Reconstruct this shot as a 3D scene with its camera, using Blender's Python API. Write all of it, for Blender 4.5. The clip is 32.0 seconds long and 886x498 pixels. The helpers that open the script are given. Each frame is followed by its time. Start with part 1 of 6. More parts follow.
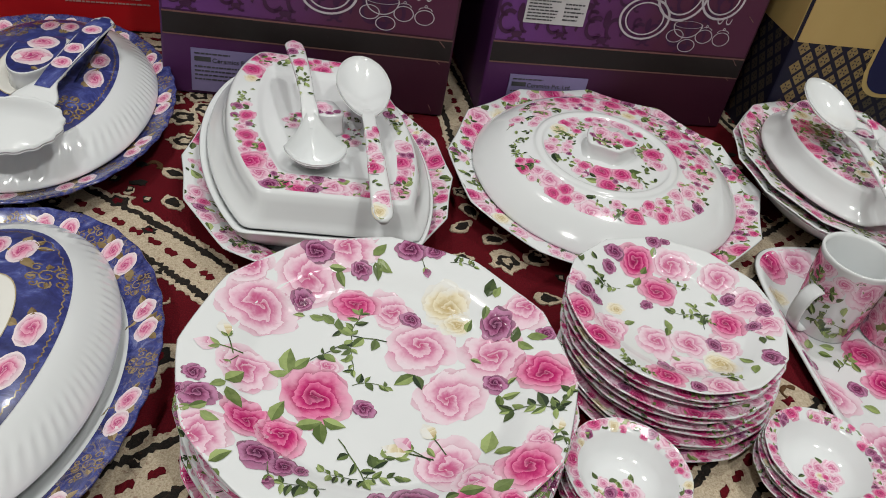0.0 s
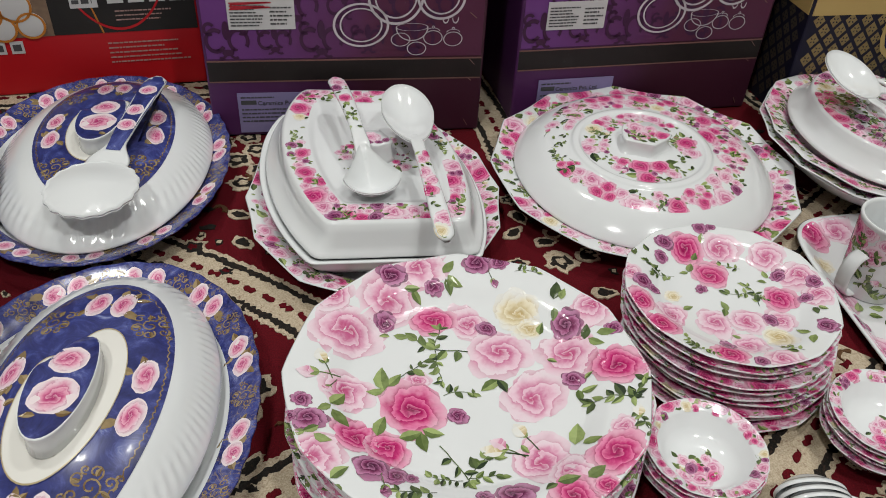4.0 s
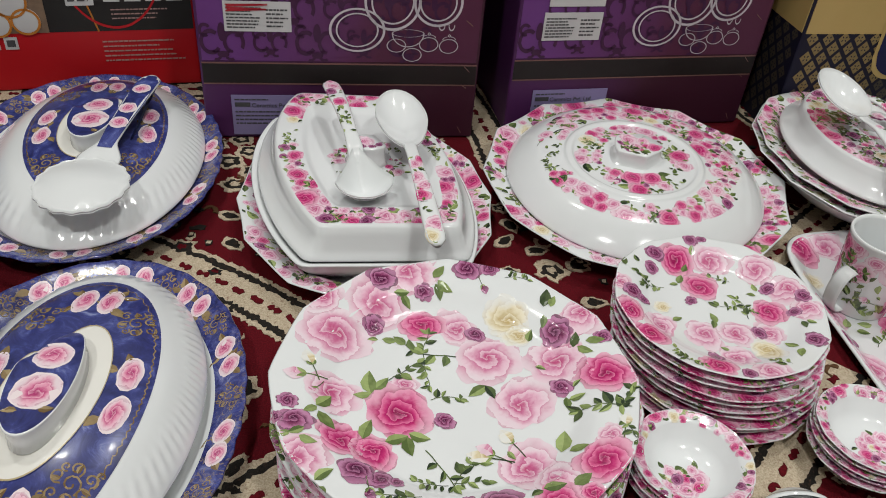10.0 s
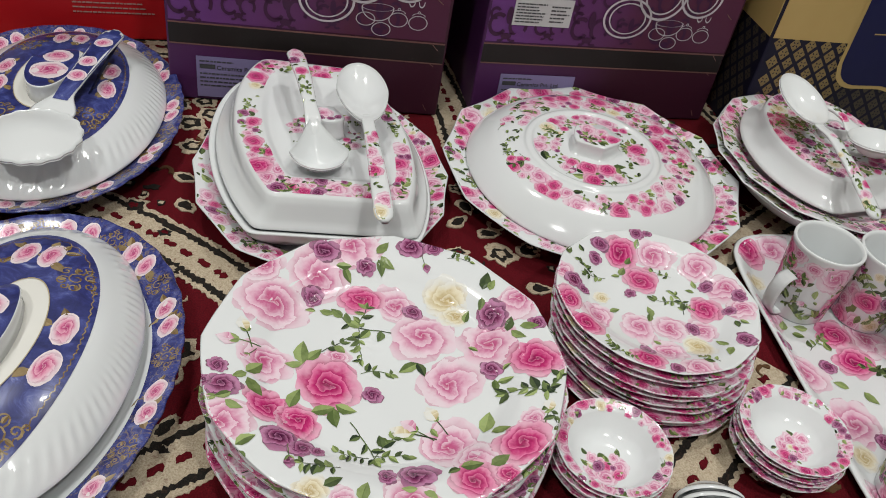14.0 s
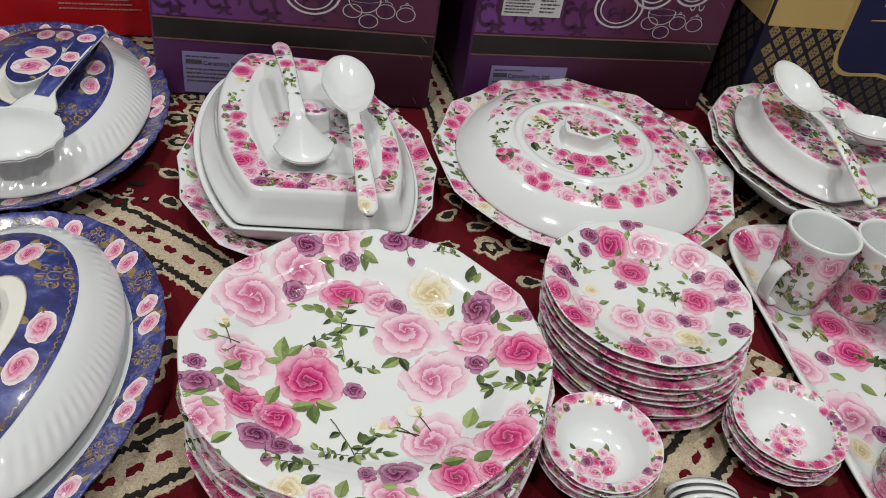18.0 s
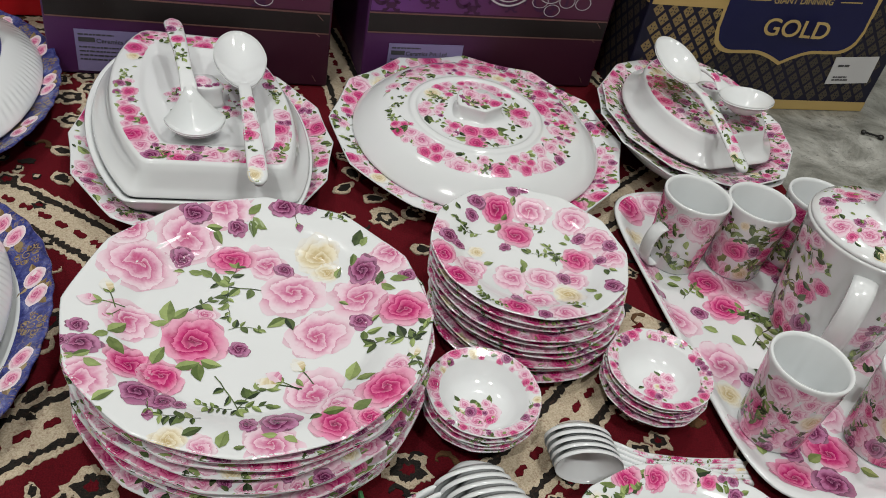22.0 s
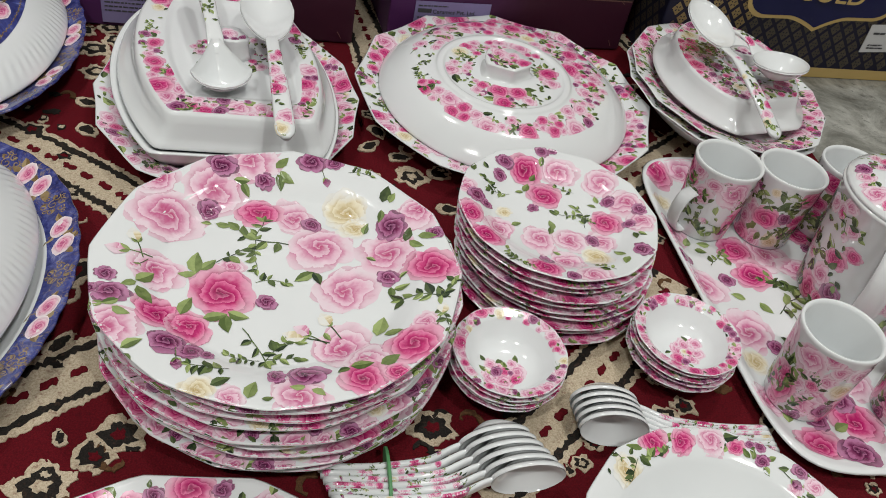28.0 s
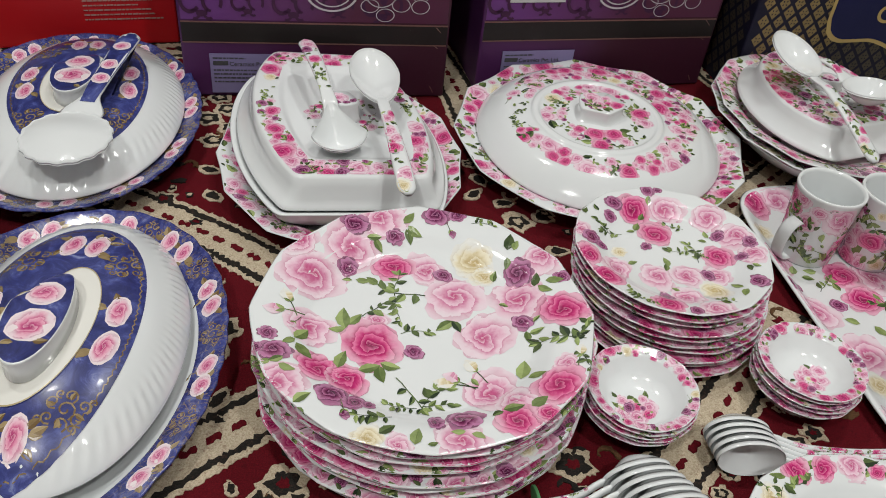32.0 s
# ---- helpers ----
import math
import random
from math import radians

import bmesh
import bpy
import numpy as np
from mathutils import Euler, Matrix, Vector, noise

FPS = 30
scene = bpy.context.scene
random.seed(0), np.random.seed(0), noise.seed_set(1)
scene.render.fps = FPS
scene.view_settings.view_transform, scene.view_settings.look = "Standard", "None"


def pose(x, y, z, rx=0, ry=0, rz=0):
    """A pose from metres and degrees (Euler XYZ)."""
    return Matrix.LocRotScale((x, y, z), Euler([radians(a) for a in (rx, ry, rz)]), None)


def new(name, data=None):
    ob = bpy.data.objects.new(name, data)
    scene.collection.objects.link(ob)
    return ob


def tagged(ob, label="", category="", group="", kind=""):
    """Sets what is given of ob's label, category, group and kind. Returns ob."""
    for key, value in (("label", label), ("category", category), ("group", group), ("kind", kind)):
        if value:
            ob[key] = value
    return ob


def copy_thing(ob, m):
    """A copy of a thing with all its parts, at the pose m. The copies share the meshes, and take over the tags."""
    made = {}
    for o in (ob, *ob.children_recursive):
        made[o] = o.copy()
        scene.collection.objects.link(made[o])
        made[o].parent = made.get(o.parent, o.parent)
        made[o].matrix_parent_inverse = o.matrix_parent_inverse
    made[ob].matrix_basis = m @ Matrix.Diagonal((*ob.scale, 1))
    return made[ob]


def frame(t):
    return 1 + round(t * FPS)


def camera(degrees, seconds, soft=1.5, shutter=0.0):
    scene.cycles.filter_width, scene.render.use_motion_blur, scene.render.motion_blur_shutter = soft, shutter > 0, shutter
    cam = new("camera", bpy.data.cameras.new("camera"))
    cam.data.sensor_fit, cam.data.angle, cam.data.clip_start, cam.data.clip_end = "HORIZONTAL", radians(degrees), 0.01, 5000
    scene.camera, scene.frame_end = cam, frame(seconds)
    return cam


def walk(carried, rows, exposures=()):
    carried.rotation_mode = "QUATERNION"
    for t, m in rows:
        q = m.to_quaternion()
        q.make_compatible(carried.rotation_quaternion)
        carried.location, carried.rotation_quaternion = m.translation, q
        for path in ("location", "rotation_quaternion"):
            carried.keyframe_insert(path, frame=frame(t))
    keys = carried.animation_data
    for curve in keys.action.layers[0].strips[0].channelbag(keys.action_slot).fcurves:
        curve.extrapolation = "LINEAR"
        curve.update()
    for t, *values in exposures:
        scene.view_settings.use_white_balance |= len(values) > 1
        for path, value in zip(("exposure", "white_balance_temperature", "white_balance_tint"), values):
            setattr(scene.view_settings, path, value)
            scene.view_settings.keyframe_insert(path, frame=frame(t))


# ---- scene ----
cam = camera(57.0, 32.0, soft=0.95)
METRES, EYE, TILT, LEAN, TURN = 0.60, 0.525, -39.0, -9.0, 0.0
ROWS = [
    (0.0, 0.0, 0.0, 0.0, 0.0, 0.0, -0.0),
    (0.5, -0.013, -0.0061, -0.001, 0.81, -0.86, 1.71),
    (1.0, -0.0937, -0.0664, 0.018, 1.79, -1.87, 4.74),
    (1.5, -0.0913, -0.109, 0.0318, 2.14, -1.17, 6.21),
    (2.0, -0.0769, -0.1048, 0.0303, 2.14, -0.51, 6.76),
    (2.5, -0.0652, -0.106, 0.0316, 2.21, -0.04, 6.84),
    (3.0, -0.0588, -0.089, 0.0293, 2.29, -0.38, 6.8),
    (3.5, -0.0657, -0.075, 0.0232, 1.98, -0.38, 6.57),
    (4.0, -0.052, -0.0825, 0.0263, 1.84, -0.03, 6.57),
    (4.5, -0.0515, -0.0841, 0.0254, 1.75, 0.26, 6.59),
    (6.5, -0.0566, -0.0886, 0.0205, 1.21, 1.04, 5.8),
    (7.0, -0.0527, -0.0764, 0.0196, 0.98, 1.08, 5.87),
    (7.5, -0.0399, -0.0827, 0.0267, 1.07, 1.17, 6.08),
    (8.0, -0.0452, -0.0894, 0.0248, 1.23, 1.19, 5.99),
    (8.5, -0.052, -0.0787, 0.02, 1.3, 1.06, 5.78),
    (9.0, -0.0542, -0.082, 0.0201, 1.28, 0.98, 5.57),
    (9.5, -0.0525, -0.0782, 0.0184, 1.25, 0.93, 5.4),
    (10.0, -0.054, -0.0795, 0.0163, 1.14, 0.73, 5.16),
    (10.5, -0.0488, -0.0731, 0.0148, 0.98, 0.1, 4.52),
    (11.0, -0.056, -0.0789, 0.0039, 0.8, -1.34, 3.15),
    (11.5, -0.0597, -0.0666, -0.0012, 0.19, -2.98, 1.66),
    (12.0, -0.0214, -0.0708, -0.0023, -0.55, -4.89, 0.3),
    (12.5, 0.0059, -0.0844, 0.0037, -1.66, -5.19, -0.22),
    (13.0, 0.0087, -0.0746, 0.0025, -2.18, -4.32, -0.03),
    (13.5, 0.0056, -0.0718, 0.0141, -1.47, -2.84, 0.83),
    (14.0, -0.0031, -0.0907, 0.0172, -0.32, -1.03, 1.18),
    (14.5, 0.0004, -0.0937, 0.0131, 0.41, -0.15, 1.42),
    (16.5, 0.0201, -0.0703, 0.019, 0.51, -0.12, 3.1),
    (17.0, 0.0272, -0.0695, 0.0177, 0.3, -0.26, 3.38),
    (17.5, 0.0326, -0.0626, 0.0185, 0.07, -0.55, 3.04),
    (18.0, 0.0269, -0.0688, 0.008, 0.07, -1.14, 1.85),
    (18.5, 0.0465, -0.0803, -0.017, -0.78, -1.93, 1.19),
    (19.0, 0.0671, -0.1094, -0.0403, -2.84, -2.92, 1.48),
    (19.5, 0.096, -0.1199, -0.0361, -4.12, -2.61, 2.35),
    (20.0, 0.1227, -0.1159, -0.0338, -4.92, -1.92, 3.02),
    (20.5, 0.1212, -0.1193, -0.0361, -5.21, -1.39, 3.21),
    (21.0, 0.1151, -0.1171, -0.0381, -5.16, -1.27, 3.13),
    (21.5, 0.1033, -0.1205, -0.0352, -4.93, -1.46, 3.05),
    (22.0, 0.0921, -0.1153, -0.0361, -4.65, -1.86, 3.12),
    (22.5, 0.0904, -0.1153, -0.0377, -4.56, -2.26, 3.13),
    (23.0, 0.0989, -0.1122, -0.0411, -4.59, -2.6, 2.98),
    (23.5, 0.0954, -0.1153, -0.0427, -4.44, -2.95, 2.77),
    (24.0, 0.0955, -0.1134, -0.0433, -4.18, -3.25, 2.57),
    (24.5, 0.0969, -0.1123, -0.0453, -3.97, -3.55, 2.42),
    (26.5, 0.0842, -0.0984, -0.051, -3.78, -3.76, 1.91),
    (27.0, 0.0812, -0.1039, -0.0486, -3.6, -3.89, 1.78),
    (27.5, 0.0725, -0.0998, -0.0539, -3.39, -4.03, 1.66),
    (28.0, 0.0701, -0.1011, -0.0516, -3.7, -3.98, 1.87),
    (28.5, 0.0549, -0.0917, -0.053, -4.61, -3.66, 2.25),
    (29.0, 0.0602, -0.0929, -0.0434, -4.85, -3.55, 2.79),
    (29.5, 0.0864, -0.1159, -0.0337, -4.56, -2.68, 3.26),
    (30.0, 0.0542, -0.148, -0.016, -3.59, -1.32, 3.95),
    (30.5, 0.013, -0.164, -0.0105, -2.65, -0.4, 4.3),
    (31.0, 0.0138, -0.1574, -0.0036, -2.06, -0.37, 4.72),
    (31.5, 0.0169, -0.1531, -0.0078, -1.47, -0.79, 4.99),
    (32.0, -0.0439, -0.1544, -0.0227, -0.4, -1.4, 5.19),
]
walk(cam, [(t, pose(0, 0, EYE, TILT, LEAN, TURN) @ pose(METRES * x, METRES * y, METRES * z, 90 + pitch, roll, yaw)) for t, x, y, z, yaw, pitch, roll in ROWS])

from mathutils.bvhtree import BVHTree

# ---- room light ----
world = bpy.data.worlds.new("world")
world.use_nodes = True
scene.world = world
world.node_tree.nodes["Background"].inputs[0].default_value = (0.9, 0.95, 1.0, 1)
world.node_tree.nodes["Background"].inputs[1].default_value = 0.05
scene.view_settings.exposure = 0.0


# ---- materials ----
def rgb(c):
    return (*c, 1) if len(c) == 3 else c


class Mat:
    """A node material with a Principled shader and short ways to add nodes."""

    def __init__(self, name, color=(0.8, 0.8, 0.8), rough=0.4, metal=0.0, coat=0.0, spec=0.5):
        self.m = bpy.data.materials.new(name)
        self.m.use_nodes = True
        self.t = self.m.node_tree
        self.p = self.t.nodes["Principled BSDF"]
        self.p.inputs["Base Color"].default_value = rgb(color)
        self.p.inputs["Roughness"].default_value = rough
        self.p.inputs["Metallic"].default_value = metal
        self.p.inputs["Coat Weight"].default_value = coat
        self.p.inputs["Coat Roughness"].default_value = 0.06
        self.p.inputs["Specular IOR Level"].default_value = spec

    def n(self, kind, operation=None, feature=None, data_type=None, blend_type=None, **values):
        node = self.t.nodes.new(kind)
        if data_type:
            node.data_type = data_type
        if blend_type:
            node.blend_type = blend_type
        if operation:
            node.operation = operation
        if feature:
            node.feature = feature
        for k, v in values.items():
            node.inputs[k].default_value = v
        return node

    def link(self, a, b):
        self.t.links.new(a, b)

    def coords(self, which="Object"):
        return self.n("ShaderNodeTexCoord").outputs[which]

    def noise(self, scale, detail=3.0, rough=0.55, vec=None, dist=0.0):
        node = self.n("ShaderNodeTexNoise", Scale=scale, Detail=detail, Roughness=rough, Distortion=dist)
        self.link(vec or self.coords(), node.inputs["Vector"])
        return node

    def voronoi(self, scale, vec=None, feature="F1", rand=1.0):
        node = self.n("ShaderNodeTexVoronoi", feature=feature)
        node.inputs["Scale"].default_value = scale
        node.inputs["Randomness"].default_value = rand
        self.link(vec or self.coords(), node.inputs["Vector"])
        return node

    def ramp(self, fac, stops, mode="LINEAR"):
        node = self.n("ShaderNodeValToRGB")
        node.color_ramp.interpolation = mode
        el = node.color_ramp.elements
        while len(el) < len(stops):
            el.new(0.5)
        for e, (pos, col) in zip(el, stops):
            e.position, e.color = pos, rgb(col)
        self.link(fac, node.inputs[0])
        return node.outputs[0]

    def mix(self, fac, a, b, blend="MIX"):
        node = self.n("ShaderNodeMix", data_type="RGBA", blend_type=blend)
        for sock, v in ((node.inputs[0], fac), (node.inputs[6], a), (node.inputs[7], b)):
            if isinstance(v, (tuple, list)):
                sock.default_value = rgb(v)
            elif isinstance(v, (int, float)):
                sock.default_value = v
            else:
                self.link(v, sock)
        return node.outputs[2]

    def math(self, op, a, b=0.0):
        node = self.n("ShaderNodeMath", operation=op)
        for sock, v in zip(node.inputs, (a, b)):
            if isinstance(v, (int, float)):
                sock.default_value = v
            else:
                self.link(v, sock)
        return node.outputs[0]

    def base(self, sock):
        self.link(sock, self.p.inputs["Base Color"])

    def rough(self, sock):
        self.link(sock, self.p.inputs["Roughness"])

    def bump(self, height, strength=0.2, dist=0.001):
        node = self.n("ShaderNodeBump", Strength=strength, Distance=dist)
        self.link(height, node.inputs["Height"])
        self.link(node.outputs[0], self.p.inputs["Normal"])


def melamine(name, color, rough=0.11, tint=0.04):
    """Glossy moulded melamine with faint cloudiness and smears in the gloss."""
    m = Mat(name, color, rough, coat=0.35)
    cloud = m.noise(9.0, 2.0)
    dark = tuple(c * (1 - tint) for c in color)
    m.base(m.ramp(cloud.outputs[0], [(0.3, color), (0.75, dark)]))
    smear = m.noise(40.0, 4.0, 0.6, dist=1.5)
    m.rough(m.ramp(smear.outputs[0], [(0.3, (rough * 0.75,) * 3), (0.75, (rough * 1.5,) * 3)]))
    m.bump(m.noise(14.0, 1.0).outputs[0], 0.05, 0.0006)
    return m.m


WHITE = melamine("white_melamine", (0.775, 0.80, 0.808))
IVORY = melamine("ivory_melamine", (0.79, 0.78, 0.73))


def rose_print(name, heart, deep, mid, light, edge, rings, crease, fade):
    """A printed rose: petals winding out of a dark heart, each with a deep crease under a pale lip, in a thin wash that runs out at the border.
    The print's own coordinates run from 0 at the heart to 1 at the border."""
    m = Mat(name, light, 0.2, coat=0.3)
    each = m.n("ShaderNodeNewGeometry").outputs["Random Per Island"]
    uv = m.coords("UV")
    own = m.n("ShaderNodeCombineXYZ")
    for k, q in enumerate((91.0, 57.0, 23.0)):
        m.link(m.math("MULTIPLY", each, q), own.inputs[k])
    place = m.n("ShaderNodeVectorMath", operation="ADD")
    m.link(uv, place.inputs[0])
    m.link(own.outputs[0], place.inputs[1])
    soft = m.noise(1.9, 2.0, 0.5, place.outputs[0])
    fine = m.noise(4.5, 4.0, 0.65, place.outputs[0], 0.8)
    shift = m.n("ShaderNodeVectorMath", operation="MULTIPLY_ADD")
    m.link(soft.outputs[1], shift.inputs[0])
    shift.inputs[1].default_value = (0.56, 0.56, 0.0)
    shift.inputs[2].default_value = (-0.28, -0.28, 0.0)
    bent = m.n("ShaderNodeVectorMath", operation="ADD")
    m.link(uv, bent.inputs[0])
    m.link(shift.outputs[0], bent.inputs[1])
    xy = m.n("ShaderNodeSeparateXYZ")
    m.link(bent.outputs[0], xy.inputs[0])
    far = m.n("ShaderNodeVectorMath", operation="LENGTH")
    m.link(bent.outputs[0], far.inputs[0])
    r = far.outputs["Value"]
    turn = m.math("MULTIPLY", m.math("ARCTAN2", xy.outputs[1], xy.outputs[0]), 1 / (2 * math.pi))
    ruffle = m.math("ADD", m.math("MULTIPLY", fine.outputs[0], 0.55), m.math("MULTIPLY", m.math("SINE", m.math("ADD", m.math("MULTIPLY", turn, 6 * math.pi), m.math("MULTIPLY", each, 40.0))), 0.16))
    wind = m.math("FRACT", m.math("ADD", m.math("ADD", m.math("MULTIPLY", m.math("POWER", r, 0.8), rings), m.math("MULTIPLY", turn, 2.0)), ruffle))
    shade = m.math("POWER", m.math("SUBTRACT", 1.0, wind), 2.4)
    lip = m.math("MULTIPLY", m.math("POWER", wind, 2.5), 0.75)
    wash = m.math("ADD", r, m.math("MULTIPLY", m.math("SUBTRACT", fine.outputs[0], 0.5), 0.5))
    c = m.ramp(wash, [(0.06, heart), (0.20, deep), (0.42, mid), (0.78, light), (1.0, edge)])
    c = m.mix(lip, c, light)
    c = m.mix(m.math("MULTIPLY", shade, crease), c, deep)
    rim = m.n("ShaderNodeVectorMath", operation="LENGTH")
    m.link(uv, rim.inputs[0])
    thin = m.math("ADD", rim.outputs["Value"], m.math("MULTIPLY", m.math("SUBTRACT", soft.outputs[0], 0.5), 0.9))
    c = m.mix(m.math("MULTIPLY", m.ramp(thin, [(0.58, (0, 0, 0)), (0.98, (1, 1, 1))]), fade), c, (0.775, 0.80, 0.808))
    m.base(c)
    return m.m


def leaf_print(name, dark, light):
    m = Mat(name, dark, 0.2, coat=0.3)
    sep = m.n("ShaderNodeSeparateXYZ")
    m.link(m.coords("UV"), sep.inputs[0])
    grain = m.noise(180.0, 3.0)
    each = m.math("MULTIPLY", m.math("SUBTRACT", m.n("ShaderNodeNewGeometry").outputs["Random Per Island"], 0.5), 0.7)
    f = m.math("ADD", each, m.math("ADD", m.math("MULTIPLY", sep.outputs[1], 0.45), m.math("MULTIPLY", grain.outputs[0], 0.5)))
    m.base(m.ramp(f, [(0.15, dark), (0.8, light)]))
    return m.m


PINK = rose_print("pink_rose_print", (0.48, 0.03, 0.15), (0.56, 0.13, 0.28), (0.77, 0.43, 0.57), (0.85, 0.64, 0.73), (0.80, 0.50, 0.62), 2.9, 0.80, 0.42)
MAGENTA = rose_print("magenta_rose_print", (0.14, 0.004, 0.04), (0.40, 0.006, 0.11), (0.62, 0.035, 0.20), (0.79, 0.24, 0.43), (0.78, 0.28, 0.45), 3.6, 0.90, 0.34)
PURPLE = rose_print("purple_rose_print", (0.06, 0.003, 0.03), (0.085, 0.006, 0.045), (0.24, 0.028, 0.115), (0.52, 0.20, 0.38), (0.34, 0.08, 0.20), 2.6, 0.92, 0.10)
CREAM = rose_print("cream_rose_print", (0.52, 0.38, 0.14), (0.52, 0.40, 0.20), (0.74, 0.65, 0.43), (0.83, 0.77, 0.60), (0.82, 0.76, 0.62), 3.2, 0.55, 0.75)
ROSE = rose_print("rose_on_blue_print", (0.34, 0.02, 0.12), (0.50, 0.06, 0.20), (0.74, 0.25, 0.40), (0.82, 0.47, 0.58), (0.84, 0.60, 0.67), 2.4, 0.8, 0.5)
GREEN = leaf_print("green_leaf_print", (0.085, 0.130, 0.034), (0.36, 0.45, 0.17))
DARKLEAF = leaf_print("dark_leaf_print", (0.022, 0.040, 0.018), (0.135, 0.19, 0.065))
GOLDLEAF = leaf_print("gold_leaf_print", (0.16, 0.10, 0.04), (0.36, 0.27, 0.14))
HALO = melamine("rose_halo_print", (0.85, 0.74, 0.76), 0.2)
PRINTS = [PINK, MAGENTA, PURPLE, CREAM, GREEN, DARKLEAF, GOLDLEAF, HALO, ROSE]
K_PINK, K_MAG, K_PUR, K_CREAM, K_GREEN, K_DARK, K_GOLD, K_HALO, K_ROSE = range(9)


def blue_glaze():
    m = Mat("mottled_blue_gold_print", (0.03, 0.06, 0.3), 0.17, coat=0.4)
    big = m.noise(60.0, 6.0, 0.75, dist=1.0)
    col = m.ramp(big.outputs[0], [(0.32, (0.012, 0.015, 0.080)), (0.47, (0.032, 0.041, 0.190)), (0.57, (0.070, 0.085, 0.29)), (0.71, (0.25, 0.28, 0.48))])
    lace = m.noise(95.0, 5.0, 0.75, dist=2.5)
    cloud = m.noise(14.0, 2.0)
    f = m.math("MULTIPLY", m.ramp(lace.outputs[0], [(0.52, (0, 0, 0)), (0.60, (1, 1, 1))]), m.ramp(cloud.outputs[0], [(0.45, (0, 0, 0)), (0.58, (1, 1, 1))]))
    m.base(m.mix(m.math("MULTIPLY", f, 0.8), col, (0.26, 0.20, 0.15)))
    return m.m


def navy_glaze():
    m = Mat("deep_blue_print", (0.012, 0.02, 0.16), 0.30, coat=0.12)
    big = m.noise(45.0, 5.0, 0.7, dist=1.0)
    m.base(m.ramp(big.outputs[0], [(0.32, (0.016, 0.019, 0.092)), (0.50, (0.034, 0.043, 0.190)), (0.61, (0.075, 0.094, 0.31)), (0.72, (0.26, 0.30, 0.50))]))
    return m.m


BLUE = blue_glaze()
NAVY = navy_glaze()
GOLD = Mat("dull_gold_print", (0.48, 0.39, 0.22), 0.35, 0.2).m


def pile(name, a, b, scale=700.0, fleck=None):
    """Wool pile: tufts in two tones, worn in patches."""
    m = Mat(name, a, 0.95, spec=0.1)
    tuft = m.noise(scale, 2.0, 0.7)
    wear = m.noise(22.0, 3.0)
    c = m.mix(m.ramp(tuft.outputs[0], [(0.35, (0, 0, 0)), (0.65, (1, 1, 1))]), a, b)
    if fleck:
        loose = m.noise(260.0, 3.0, 0.7)
        c = m.mix(m.ramp(loose.outputs[0], [(0.56, (0, 0, 0)), (0.70, (0.75, 0.75, 0.75))]), c, fleck)
    m.base(m.mix(m.math("MULTIPLY", wear.outputs[0], 0.30), c, tuple(x * 0.5 for x in a)))
    m.bump(tuft.outputs[0], 0.6, 0.002)
    return m.m


RED_PILE = pile("red_wool_pile", (0.150, 0.008, 0.014), (0.080, 0.005, 0.010), fleck=(0.05, 0.006, 0.008))
CREAM_PILE = pile("cream_wool_pile", (0.70, 0.60, 0.45), (0.45, 0.36, 0.25), fleck=(0.22, 0.10, 0.07))
BLACK_PILE = pile("black_wool_pile", (0.016, 0.015, 0.014), (0.035, 0.03, 0.026), fleck=(0.09, 0.05, 0.035))
BROWN_PILE = pile("brown_wool_pile", (0.16, 0.085, 0.04), (0.09, 0.045, 0.025))


def stone_floor():
    m = Mat("grey_marble", (0.35, 0.35, 0.33), 0.35)
    a = m.noise(9.0, 9.0, 0.74, dist=0.7)
    c = m.ramp(a.outputs[0], [(0.32, (0.085, 0.085, 0.07)), (0.48, (0.28, 0.28, 0.25)), (0.64, (0.50, 0.50, 0.46))])
    s = m.noise(90.0, 4.0, 0.7)
    c = m.mix(m.ramp(s.outputs[0], [(0.58, (0, 0, 0)), (0.72, (1, 1, 1))]), c, (0.13, 0.13, 0.12))
    warp = m.noise(5.0, 4.0, 0.6)
    vein = m.voronoi(7.5, m.mix(0.16, m.coords(), warp.outputs[1]), "DISTANCE_TO_EDGE")
    m.base(m.mix(m.ramp(vein.outputs[0], [(0.0, (0.35, 0.35, 0.35)), (0.010, (0, 0, 0))]), c, (0.13, 0.125, 0.11)))
    m.rough(m.ramp(a.outputs[0], [(0.2, (0.25,) * 3), (0.8, (0.5,) * 3)]))
    return m.m


STONE = stone_floor()


def plaster(name, col):
    m = Mat(name, col, 0.9)
    n = m.noise(3.0, 5.0)
    m.base(m.ramp(n.outputs[0], [(0.3, tuple(c * 0.93 for c in col)), (0.7, col)]))
    m.bump(m.noise(120.0, 2.0).outputs[0], 0.1, 0.001)
    return m.m


PLASTER = plaster("pale_plaster", (0.80, 0.79, 0.77))


def card(name, cols, scale=6.0, rough=0.45, coat=0.06):
    """Printed, laminated cardboard with scuffs and slight waves."""
    m = Mat(name, cols[0], rough, coat=coat, spec=0.32)
    n = m.noise(scale, 5.0, 0.6)
    c = m.ramp(n.outputs[0], [(0.3, cols[0]), (0.7, cols[1])])
    s = m.noise(160.0, 3.0, 0.7, dist=2.0)
    m.base(m.mix(m.ramp(s.outputs[0], [(0.66, (0, 0, 0)), (0.8, (0.35, 0.35, 0.35))]), c, tuple(x * 0.5 + 0.12 for x in cols[0])))
    m.bump(m.noise(9.0, 2.0).outputs[0], 0.25, 0.004)
    return m.m



